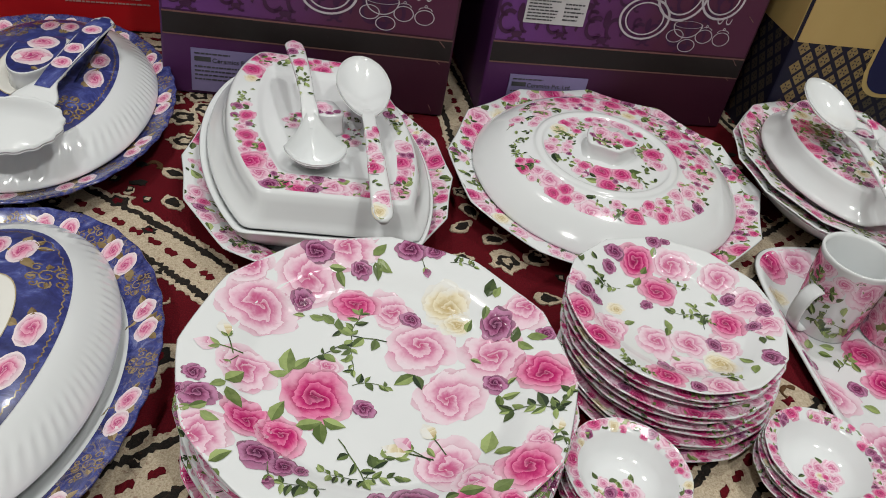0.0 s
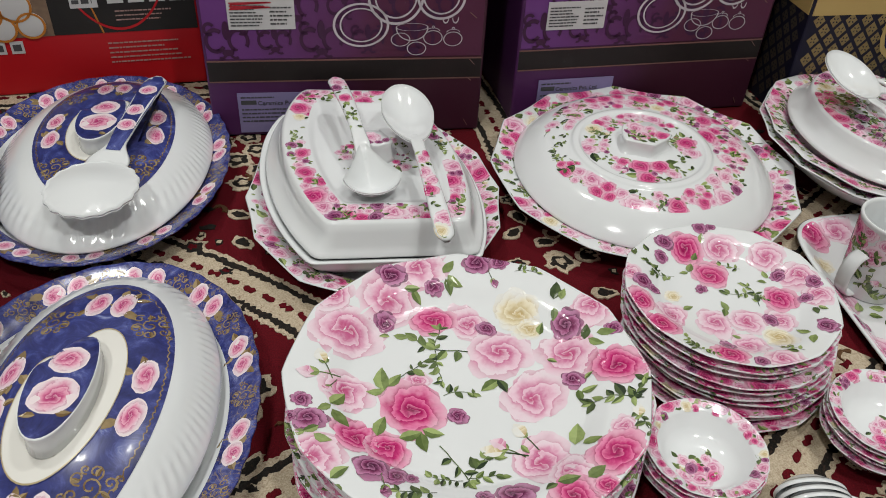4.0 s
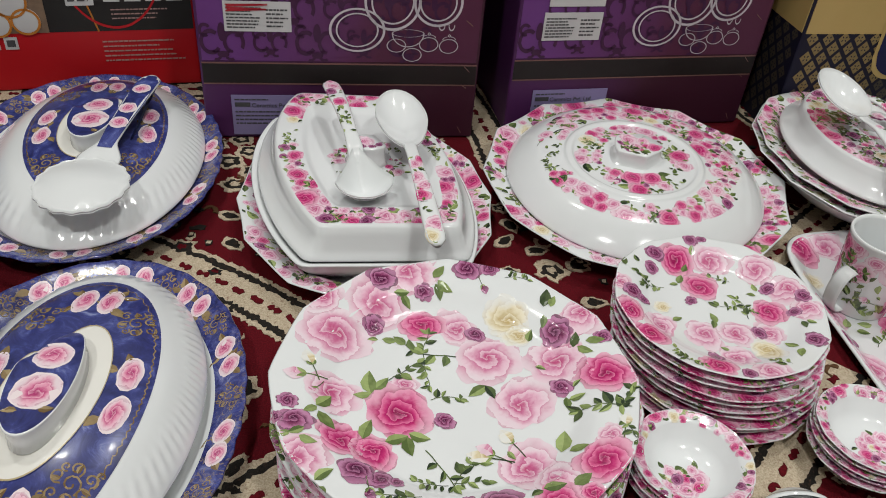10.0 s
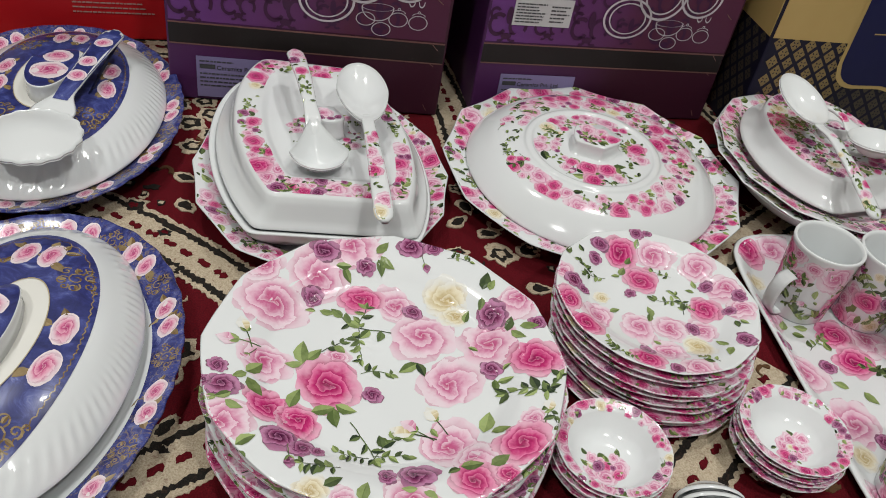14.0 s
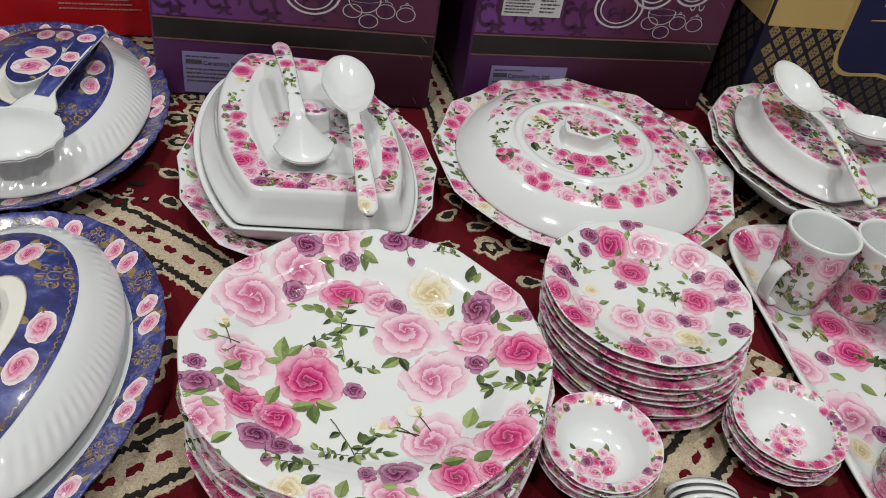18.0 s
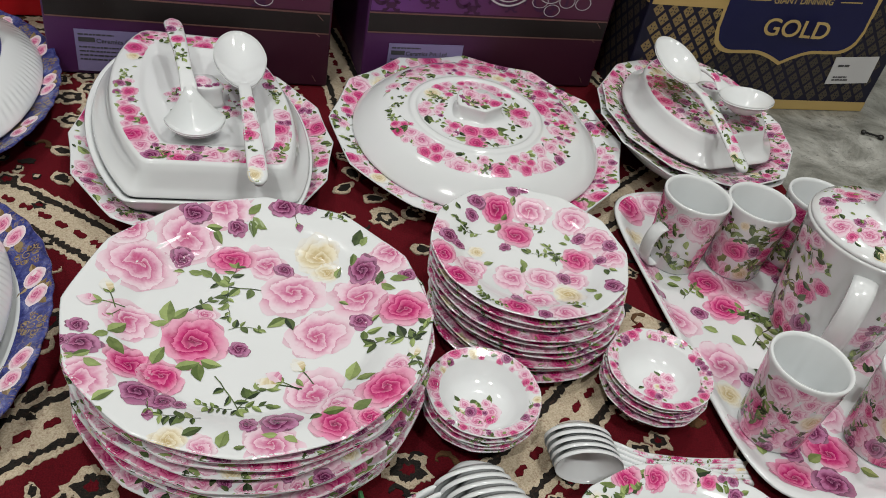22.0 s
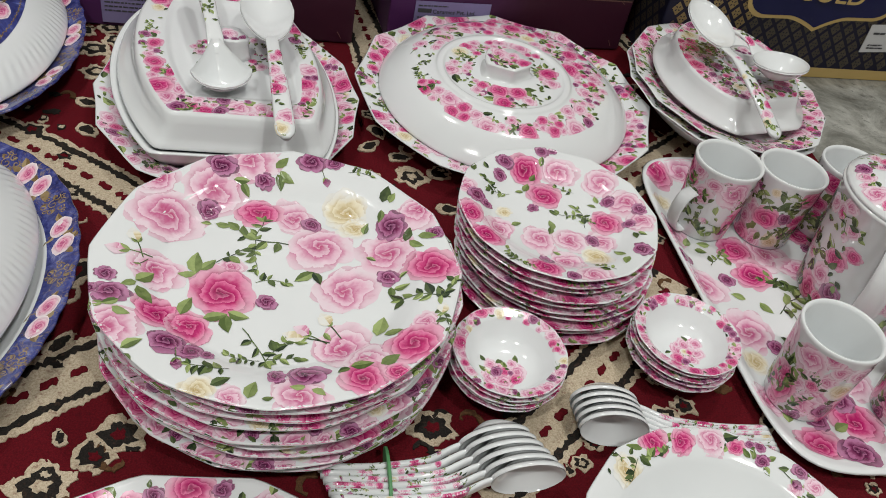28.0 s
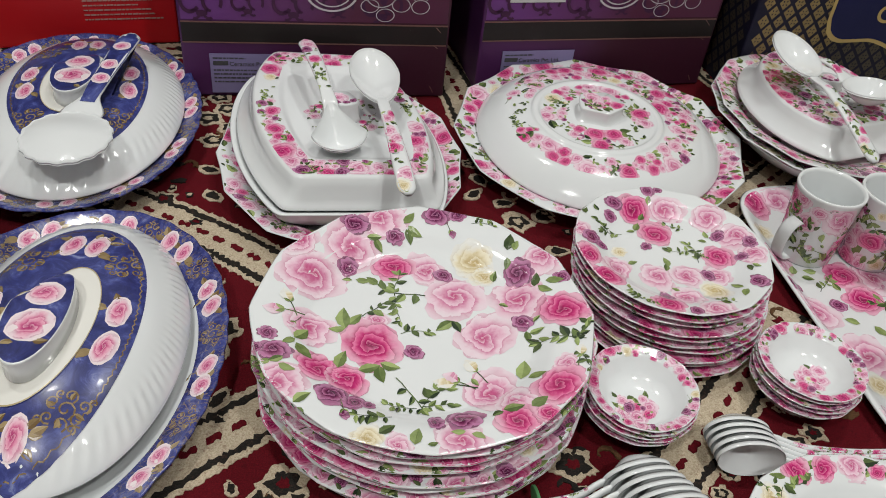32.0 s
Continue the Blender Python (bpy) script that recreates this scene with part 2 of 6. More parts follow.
def shaded_card(name, left, right):
    """Laminated card printed with a colour that runs over into another along the front."""
    m = Mat(name, left, 0.48, coat=0.04, spec=0.32)
    sep = m.n("ShaderNodeSeparateXYZ")
    m.link(m.coords(), sep.inputs[0])
    n = m.noise(9.0, 4.0, 0.6)
    f = m.math("ADD", m.math("MULTIPLY", sep.outputs[0], 2.9), m.math("MULTIPLY", m.math("SUBTRACT", n.outputs[0], 0.5), 0.35))
    c = m.ramp(f, [(0.12, left), (0.62, right)])
    s = m.noise(160.0, 3.0, 0.7, dist=2.0)
    m.base(m.mix(m.ramp(s.outputs[0], [(0.66, (0, 0, 0)), (0.8, (0.3, 0.3, 0.3))]), c, (0.16, 0.13, 0.16)))
    m.bump(m.noise(9.0, 2.0).outputs[0], 0.25, 0.004)
    return m.m


PURPLE_CARD = shaded_card("violet_card", (0.150, 0.042, 0.215), (0.088, 0.018, 0.050))
PLUM_CARD = shaded_card("plum_card", (0.076, 0.018, 0.090), (0.048, 0.010, 0.024))
BAND_CARD = card("dark_band_card", ((0.010, 0.007, 0.007), (0.017, 0.012, 0.012)), rough=0.5)
DAMASK = card("damask_ink", ((0.048, 0.011, 0.050), (0.062, 0.014, 0.054)), rough=0.45, coat=0.05)
GOLD_LINE = card("copper_line_ink", ((0.22, 0.10, 0.09), (0.16, 0.08, 0.07)))
RED_CARD = card("red_card", ((0.55, 0.010, 0.016), (0.46, 0.008, 0.014)))
BLACK_CARD = card("black_card", ((0.011, 0.010, 0.010), (0.02, 0.018, 0.017)))
NAVY_CARD = card("navy_card", ((0.006, 0.006, 0.020), (0.008, 0.008, 0.028)), rough=0.55, coat=0.0)
BADGE_CARD = card("badge_blue_card", ((0.006, 0.007, 0.052), (0.008, 0.009, 0.066)), rough=0.5, coat=0.03)
GOLD_CARD = card("gold_card", ((0.55, 0.40, 0.16), (0.46, 0.32, 0.11)), 3.0)
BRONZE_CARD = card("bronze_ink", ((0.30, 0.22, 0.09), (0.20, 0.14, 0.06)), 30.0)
# the front's dimmer print, and the side's print with shade in its colour
DIM_SHADED_BRONZE = card("dim_shaded_bronze_ink", ((0.085, 0.068, 0.046), (0.054, 0.044, 0.032)), 30.0, 0.5, 0.05)
PAPER = card("white_label_paper", ((0.62, 0.62, 0.62), (0.56, 0.56, 0.57)), 8.0, 0.5)
LILAC_PAPER = card("lilac_label_paper", ((0.26, 0.22, 0.42), (0.22, 0.19, 0.36)), 8.0, 0.5)
INK = card("grey_ink", ((0.05, 0.05, 0.055), (0.08, 0.08, 0.085)), 90.0, 0.6)
PALE_INK = card("pale_line_ink", ((0.62, 0.57, 0.62), (0.5, 0.46, 0.5)), 40.0, 0.5)
FAINT_INK = card("faint_line_ink", ((0.48, 0.30, 0.28), (0.40, 0.24, 0.22)), 60.0, 0.5)
RED_INK = card("red_ink", ((0.45, 0.02, 0.04), (0.36, 0.02, 0.03)), 60.0, 0.6)
ORANGE_INK = card("orange_ink", ((0.55, 0.20, 0.03), (0.45, 0.16, 0.02)), 60.0, 0.6)


# ---- mesh helpers ----
def mesh_of(name, verts, faces, mats, idx=None, uvs=None, smooth=True):
    me = bpy.data.meshes.new(name)
    me.from_pydata([tuple(v) for v in verts], [], faces)
    for m in mats:
        me.materials.append(m)
    if idx is not None:
        me.polygons.foreach_set("material_index", idx)
    if uvs is not None:
        layer = me.uv_layers.new(name="uv")
        loops = np.zeros(len(me.loops), dtype=np.int32)
        me.loops.foreach_get("vertex_index", loops)
        layer.data.foreach_set("uv", np.asarray(uvs, dtype=np.float32)[loops].ravel())
    me.polygons.foreach_set("use_smooth", [smooth] * len(me.polygons))
    me.update()
    return me


def part(name, me, parent=None, label="", at=None):
    """Links a mesh as one object, under its thing where one is given."""
    ob = new(name, me)
    if parent is not None:
        ob.parent = parent
    if at is not None:
        ob.matrix_basis = at
    if label:
        ob["label"] = label
    return ob


def bm_mesh(name, bm, mats, smooth=False):
    me = bpy.data.meshes.new(name)
    bmesh.ops.recalc_face_normals(bm, faces=bm.faces)
    bm.to_mesh(me)
    bm.free()
    for m in mats:
        me.materials.append(m)
    me.polygons.foreach_set("use_smooth", [smooth] * len(me.polygons))
    return me


def box_bm(x0, x1, y0, y1, z0, z1, bevel=0.0, seg=2):
    bm = bmesh.new()
    bmesh.ops.create_cube(bm, size=1.0)
    for v in bm.verts:
        v.co = Vector(((x0 + x1) / 2 + v.co.x * (x1 - x0), (y0 + y1) / 2 + v.co.y * (y1 - y0), (z0 + z1) / 2 + v.co.z * (z1 - z0)))
    if bevel:
        bmesh.ops.bevel(bm, geom=bm.edges[:], offset=bevel, segments=seg, affect="EDGES", profile=0.6)
    return bm


# outlines: radius as a function of the angle, for a shape of radius 1
def circle(a):
    return 1.0


def scallop(n, depth):
    return lambda a: 1.0 - depth * abs(math.sin(n * a / 2))


def ripple(n, depth):
    return lambda a: 1.0 + depth * math.cos(n * a)


def cut_oval(rx, ry, cut_angle, cut, soft=0.10):
    """An oval with one side cut off straight at distance cut along cut_angle, corners rounded."""
    def r(a):
        e = rx * ry / math.hypot(ry * math.cos(a), rx * math.sin(a))
        c = math.cos(a - cut_angle)
        if c <= 0.05:
            return e
        d = cut / c
        k = soft * cut
        h = max(k - abs(e - d), 0.0) / k
        return min(e, d) - h * h * k * 0.25
    return r


def revolve(rings, n=96, mats=(0,)):
    """Skin over rings of (outline, size, z[, dx, dy]); material by ring gap. Returns verts, faces, idx."""
    verts, faces, idx = [], [], []
    for ring in rings:
        o, s, z = ring[:3]
        dx, dy = ring[3:5] if len(ring) > 3 else (0.0, 0.0)
        for i in range(n):
            a = 2 * math.pi * i / n
            q = o(a) * s
            zz = z(a) if callable(z) else z
            verts.append((dx + q * math.cos(a), dy + q * math.sin(a), zz))
    for k in range(len(rings) - 1):
        for i in range(n):
            j = (i + 1) % n
            faces.append((k * n + i, k * n + j, (k + 1) * n + j, (k + 1) * n + i))
            idx.append(mats[min(k, len(mats) - 1)])
    c = len(verts)
    for k, flip in ((0, True), (len(rings) - 1, False)):
        xs = verts[k * n:(k + 1) * n]
        verts.append(tuple(sum(v[i] for v in xs) / n for i in range(3)))
        for i in range(n):
            j = (i + 1) % n
            f = (k * n + i, k * n + j, c)
            faces.append(f[::-1] if flip else f)
            idx.append(mats[0] if flip else mats[-1])
        c += 1
    return verts, faces, idx


def lathe(name, rings, materials, mats=(0,), n=96):
    v, f, i = revolve(rings, n, mats)
    return mesh_of(name, v, f, materials, i)


def smooth_profile(points, steps=4):
    """Catmull-Rom through (r, z) points."""
    out = []
    for k in range(len(points) - 1):
        p0, p1, p2, p3 = points[max(k - 1, 0)], points[k], points[k + 1], points[min(k + 2, len(points) - 1)]
        for s in range(steps):
            t = s / steps
            out.append(tuple(0.5 * (2 * b + (c - a) * t + (2 * a - 5 * b + 4 * c - d) * t * t + (3 * b - a - 3 * c + d) * t ** 3) for a, b, c, d in zip(p0, p1, p2, p3)))
    out.append(points[-1])
    return out


# ---- printed flowers, laid on a surface ----
class Print:
    """Flat flowers and leaves in the plane of (x, y), then laid on a surface by a function (x, y, lift) -> point or None."""

    def __init__(self, seed, dense=False):
        self.rnd = random.Random(seed)
        self.polys = []
        self.dense = dense
        self.placed = []
        self.leaf_lift = 0.0001

    def poly(self, pts, uv, kind, lift, n=0):
        self.polys.append((pts, uv, kind, lift, n))

    def blob(self, x, y, rx, ry, rot, kind, lift, uvf, n=9, wob=0.10):
        c, s = math.cos(rot), math.sin(rot)
        pts, uv = [(x, y)], [uvf(0.0, 0.0)]
        edge = [1 + self.rnd.uniform(-wob, wob) for i in range(n)]
        for q in ((0.55, 1.0) if self.dense else (1.0,)):
            for i in range(n):
                a = 2 * math.pi * i / n
                px, py = math.cos(a) * edge[i] * q, math.sin(a) * edge[i] * q
                pts.append((x + rx * px * c - ry * py * s, y + rx * px * s + ry * py * c))
                uv.append(uvf(px, py))
        self.poly(pts, uv, kind, lift, n)

    def rose(self, x, y, r, kind, halo=False, fine=True, long=1.0, lean=None):
        """One rose: a disc with an outline of uneven petals; the winding petals are in its print. long and lean stretch it along a direction."""
        rnd = self.rnd
        self.placed.append((x, y, r))
        lift = 0.00012 + 0.00011 * {K_MAG: 1, K_CREAM: 1, K_PUR: 2}.get(kind, 0) + 0.000006 * (len(self.placed) % 15)
        rot = rnd.random() * 6.28 if lean is None else lean
        if halo:
            self.blob(x, y, r * 1.04 * long, r * 1.0, rot, K_HALO, lift, lambda a, b: (0.9, 0), 22, 0.05)
            r *= 0.90
            lift += 0.0001
        wide = r * long if lean is not None else r * rnd.uniform(0.98, 1.06)
        high = r if lean is not None else r * rnd.uniform(0.84, 0.98)
        n, steps = (36, 9) if self.dense else (30, 5) if fine else (20, 4)
        lobes, p1, p2 = rnd.randint(5, 7), rnd.random() * 6.28, rnd.random() * 6.28
        deep = rnd.uniform(0.12, 0.25) * (0.35 if halo else 1.0)
        w1, w2 = (0.03, 0.02) if halo else (0.07, 0.055)
        c, s = math.cos(rot), math.sin(rot)
        turn = rnd.random() * 6.28
        hx, hy = rnd.uniform(-0.22, 0.22), rnd.uniform(-0.22, 0.22)
        pts, uv = [(x, y)], [(hx, hy)]
        for k in range(1, steps + 1):
            for i in range(n):
                a = 2 * math.pi * i / n
                b = a + 0.30 * math.sin(a + p1) + 0.18 * math.sin(2 * a + p2)
                q = (1.04 - deep * (1 - abs(math.sin(lobes * b / 2))) ** 1.5 + w1 * math.cos(2 * a + p2) + w2 * math.cos(3 * a + p1) + 0.03 * math.sin(11 * a + p2)) * k / steps
                px, py = q * math.cos(a), q * math.sin(a)
                pts.append((x + wide * px * c - high * py * s, y + wide * px * s + high * py * c))
                uv.append((q * math.cos(a + turn) + hx * (1 - k / steps), q * math.sin(a + turn) + hy * (1 - k / steps)))
        self.poly(pts, uv, kind, lift, n)

    def bud(self, x, y, size, ang, kind):
        """A closed bud with sepals on a short stem."""
        c, s = math.cos(ang), math.sin(ang)
        self.stem([(x - c * size * 1.1, y - s * size * 1.1), (x - c * size * 0.5, y - s * size * 0.45), (x, y)], size * 0.035)
        self.leaf(x, y, size, ang, kind, 0.40)
        self.leaf(x, y, size * 0.85, ang + 0.35, kind, 0.30)
        for d in (-0.55, 0.5):
            self.leaf(x - c * size * 0.12, y - s * size * 0.12, size * 0.55, ang + d, K_GREEN, 0.22)

    def leaf(self, x, y, length, ang, kind=K_GREEN, fat=0.27):
        c, s = math.cos(ang), math.sin(ang)
        lift = self.leaf_lift + self.rnd.random() * 0.00006
        bend = self.rnd.uniform(-0.12, 0.12)
        for side in (1, -1):
            pts, uv = [], []
            for u in (0.0, 0.25, 0.5, 0.75, 1.0):
                pts.append((u, bend * math.sin(math.pi * u)))
            for u in (0.78, 0.5, 0.22):
                pts.append((u, bend * math.sin(math.pi * u) + side * fat * math.sin(math.pi * u ** 0.8)))
            uv = [(p[0], 0.15 if side < 0 else 0.85) for p in pts]
            pts = [(x + length * (p * c - q * s), y + length * (p * s + q * c)) for p, q in pts]
            self.poly(pts if side > 0 else pts[::-1], uv if side > 0 else uv[::-1], kind, lift)

    def stem(self, pts, w, kind=K_DARK):
        for (x0, y0), (x1, y1) in zip(pts, pts[1:]):
            d = math.hypot(x1 - x0, y1 - y0) or 1e-6
            nx, ny = -(y1 - y0) / d * w, (x1 - x0) / d * w
            self.poly([(x0 + nx, y0 + ny), (x0 - nx, y0 - ny), (x1 - nx, y1 - ny), (x1 + nx, y1 + ny)], [(0, 0.4)] * 4, kind, self.leaf_lift - 0.00001)

    def sprig(self, x, y, size, ang, kind=None):
        """A thin bent stem with loose leaves of uneven size, pale and dark."""
        rnd = self.rnd
        pts = [(x, y)]
        a = ang
        for k in range(5):
            a += rnd.uniform(-0.38, 0.38)
            pts.append((pts[-1][0] + size * 0.20 * math.cos(a), pts[-1][1] + size * 0.20 * math.sin(a)))
        self.stem(pts, size * 0.012)
        dark = rnd.random() < 0.45
        for k, (px, py) in enumerate(pts[1:]):
            for side in (1, -1):
                if rnd.random() < 0.72:
                    kd = kind if kind is not None else rnd.choice((K_GREEN, K_DARK, K_DARK) if dark else (K_GREEN, K_GREEN, K_DARK))
                    self.leaf(px, py, size * rnd.uniform(0.20, 0.42), ang + side * rnd.uniform(0.4, 1.5), kd, rnd.uniform(0.20, 0.32))
        self.leaf(pts[-1][0], pts[-1][1], size * 0.28, a, K_GREEN)

    def leaves_round(self, x, y, r, n, kind=None, size=0.6):
        rnd = self.rnd
        a0 = rnd.random() * 6.28
        for i in range(n):
            a = a0 + rnd.uniform(-0.5, 0.5) + i * rnd.choice((0.7, 2.0))
            self.leaf(x + r * 0.8 * math.cos(a), y + r * 0.8 * math.sin(a), r * rnd.uniform(0.8, 1.3) * size * 1.15, a + rnd.uniform(-0.5, 0.5), kind if kind is not None else rnd.choice((K_GREEN, K_GREEN, K_DARK)), rnd.uniform(0.24, 0.33))

    def scatter(self, inside, bounds, count, r0, r1, gap=0.9, leafy=2, fine=True, sprigs=1.7):
        """Roses of mixed kinds strewn where inside(x, y) holds, with leaves round them."""
        rnd = self.rnd
        done = self.placed
        start = len(done)
        x0, x1, y0, y1 = bounds
        for _ in range(count * 30):
            if len(done) - start >= count:
                break
            x, y = rnd.uniform(x0, x1), rnd.uniform(y0, y1)
            kind = rnd.choices((K_PINK, K_MAG, K_PUR, K_CREAM), (10, 5.0, 2.0, 0.9))[0]
            r = rnd.uniform(r0, r1) * rnd.choice((0.62, 0.85, 1.15, 1.35)) * (0.62 if kind == K_PUR else 1.0)
            if len(done) > start and rnd.random() < 0.75:
                x, y, c = rnd.choice(done[start:])
                a = rnd.random() * 6.28
                x, y = x + (r + c) * gap * 1.03 * math.cos(a), y + (r + c) * gap * 1.03 * math.sin(a)
            if not inside(x, y):
                continue
            if any(math.hypot(x - a, y - b) < (r + c) * gap for a, b, c in done):
                continue
            self.leaves_round(x, y, r, rnd.randint(1, leafy + 1), size=0.9)
            self.rose(x, y, r, kind, fine=fine)
        self.leaf_lift = 0.00050
        for _ in range(int(count * leafy * 2.0)):
            x, y = rnd.uniform(x0, x1), rnd.uniform(y0, y1)
            if inside(x, y) and all(math.hypot(x - a, y - b) > c * 0.80 for a, b, c in done):
                self.leaf(x, y, rnd.uniform(r0, r1) * rnd.uniform(0.5, 0.95), rnd.random() * 6.28, rnd.choice((K_GREEN, K_DARK)))
        for _ in range(int(count * sprigs)):
            x, y = rnd.uniform(x0, x1), rnd.uniform(y0, y1)
            if inside(x, y) and all(math.hypot(x - a, y - b) > c * 0.75 for a, b, c in done):
                if rnd.random() < 0.35:
                    self.bud(x, y, r1 * 0.7, rnd.random() * 6.28, rnd.choice((K_PINK, K_MAG, K_CREAM, K_PUR)))
                else:
                    self.sprig(x, y, r1 * 1.5, rnd.random() * 6.28)
        self.leaf_lift = 0.0001

    def lay(self, name, surface, parent=None, label=""):
        """Lays all the pieces on the surface; a rose that runs over its edge is cut off along it."""
        verts, faces, idx, uvs = [], [], [], []
        for pts, uv, kind, lift, n in self.polys:
            got = [surface(x, y, lift) for x, y in pts]
            if any(g is None for g in got):
                if not n or got[0] is None:
                    continue
                uv = list(uv)
                (cx, cy), (cu, cv) = pts[0], uv[0]
                for i, g in enumerate(got):
                    if g is not None:
                        continue
                    lo, hi = 0.0, 1.0
                    for _ in range(7):
                        t = (lo + hi) / 2
                        if surface(cx + (pts[i][0] - cx) * t, cy + (pts[i][1] - cy) * t, lift) is None:
                            hi = t
                        else:
                            lo = t
                    got[i] = surface(cx + (pts[i][0] - cx) * lo, cy + (pts[i][1] - cy) * lo, lift)
                    uv[i] = (cu + (uv[i][0] - cu) * lo, cv + (uv[i][1] - cv) * lo)
            b = len(verts)
            verts += got
            uvs += uv
            if n:
                for i in range(n):
                    j = (i + 1) % n
                    faces.append((b, b + 1 + i, b + 1 + j))
                    idx.append(kind)
                    for o in range(b + 1, b + len(pts) - n, n):
                        faces.append((o + i, o + n + i, o + n + j, o + j))
                        idx.append(kind)
            else:
                faces.append(tuple(range(b, b + len(pts))))
                idx.append(kind)
        me = mesh_of(name, verts, faces, PRINTS, idx, uvs, smooth=False)
        return tagged(part(name, me, parent, label), kind="stuff")


def on_top(me, keep=None, clamp=None):
    """Lays a point on the top of a mesh, seen from above; clamp(angle) is a rim at which prints are cut off."""
    tree = BVHTree.FromPolygons([v.co for v in me.vertices], [tuple(p.vertices) for p in me.polygons])

    def put(x, y, lift):
        if keep is not None and not keep(x, y):
            return None
        if clamp is not None:
            r, lim = math.hypot(x, y), clamp(math.atan2(y, x))
            if r > lim + 0.02:
                return None
            if r > lim:
                x, y = x * lim / r, y * lim / r
        hit = tree.ray_cast(Vector((x, y, 1.0)), Vector((0, 0, -1)))
        if hit[0] is None or abs(hit[1].z) < 0.08:
            return None
        up = hit[1] if hit[1].z > 0 else -hit[1]
        return hit[0] + up * lift
    return put


def rim_print(me, r_of, lo, hi, count, r0, r1, seed, parent):
    """Roses round the rim, which show between stacked pieces."""
    p = Print(seed)
    big_r = max(r_of(k * 0.1) for k in range(63))
    p.scatter(lambda a, b: lo < math.hypot(a, b) / r_of(math.atan2(b, a)) < hi, (-big_r, big_r, -big_r, big_r), count, r0, r1, 0.66, 3, fine=False)
    return p.lay("rim_print", on_top(me, None, lambda a: r_of(a) * 0.9975), parent, "rose print on the rim")


def round_wall(radius_at):
    """Lays (x along the wall, z) on an upright round wall of radius_at(z)."""
    def put(x, y, lift):
        r = radius_at(y) + lift
        a = x / radius_at(0.05)
        return Vector((r * math.cos(a), r * math.sin(a), y))
    return put


# ---- the room ----
def wall(name, x0, x1, y0, y1, z0, z1, mat):
    ob = part(name, bm_mesh(name, box_bm(x0, x1, y0, y1, z0, z1), [mat]))
    return tagged(ob, kind="structure")


tagged(wall("floor", -3.0, 3.5, -3.0, 2.6, -0.108, -0.008, STONE), "grey marble floor with darker veins and specks", "floor")
tagged(wall("ceiling", -3.0, 3.5, -3.0, 2.6, 2.8, 2.9, PLASTER), "plain white ceiling", "ceiling")
for nm, q in (("wall_north", (-3.0, 3.5, 2.6, 2.75)), ("wall_south", (-3.0, 3.5, -3.15, -3.0)), ("wall_west", (-3.15, -3.0, -3.0, 2.6)), ("wall_east", (3.5, 3.65, -3.0, 2.6))):
    tagged(wall(nm, *q, -0.008, 2.8, PLASTER), "plain pale plaster wall", "wall")

for lx, ly, watts in ((-0.75, 1.1, 17.0), (0.75, 1.1, 17.0), (-0.75, -0.9, 26.5), (0.75, -0.9, 26.5)):
    lamp = bpy.data.lights.new("ceiling_lamp", "AREA")
    lamp.shape, lamp.size, lamp.size_y, lamp.energy, lamp.color = "RECTANGLE", 0.20, 0.12, watts * 0.96, (1.0, 1.0, 0.965)
    ob = new("ceiling_lamp", lamp)
    ob.location = (lx, ly, 2.74)
    fix = part("ceiling_light", bm_mesh("ceiling_light", box_bm(lx - 0.3, lx + 0.3, ly - 0.1, ly + 0.1, 2.752, 2.8, 0.008), [PLASTER]))
    tagged(fix, "slim white ceiling light fitting", "ceiling light", "ceiling lights")


# ---- carpet ----
rug = part("carpet", bm_mesh("carpet", box_bm(-1.7, 0.700, -0.7, 1.5, -0.0078, 0.0, 0.002), [RED_PILE]))
tagged(rug, "dark red patterned wool carpet with cream and black bands", "carpet", kind="structure")


class Pile:
    """Coloured pile motifs that stand a little proud of the carpet."""

    def __init__(self):
        self.v, self.f, self.i, self.k = [], [], [], 0

    def quad(self, pts, mat, z):
        b = len(self.v)
        self.v += [(x, y, z) for x, y in pts] + [(x, y, -0.0002) for x, y in pts]
        self.f += [(b, b + 1, b + 2, b + 3), (b, b + 4, b + 5, b + 1), (b + 3, b + 2, b + 6, b + 7)]
        self.i += [mat] * 3

    def flat(self, pts, mat, z):
        """A raised patch with a rounded-off skirt."""
        rough = []
        for (x0, y0), (x1, y1) in zip(pts, pts[1:] + pts[:1]):
            m = max(1, int(math.hypot(x1 - x0, y1 - y0) / 0.0022))
            for i in range(m):
                t = i / m
                rough.append((x0 + (x1 - x0) * t + carpet_rnd.uniform(-0.0013, 0.0013), y0 + (y1 - y0) * t + carpet_rnd.uniform(-0.0013, 0.0013)))
        pts = rough
        b, n = len(self.v), len(pts)
        self.k += 1
        z += (self.k % 40) * 0.00001
        self.v += [(x, y, z) for x, y in pts] + [(x, y, -0.0002) for x, y in pts]
        self.f.append(tuple(range(b, b + n)))
        self.i.append(mat)
        for i in range(n):
            j = (i + 1) % n
            self.f.append((b + i, b + n + i, b + n + j, b + j))
            self.i.append(mat)


carpet_rnd = random.Random(5)
pile_motifs = Pile()
M_CREAM, M_BLACK, M_RED, M_BROWN = range(4)


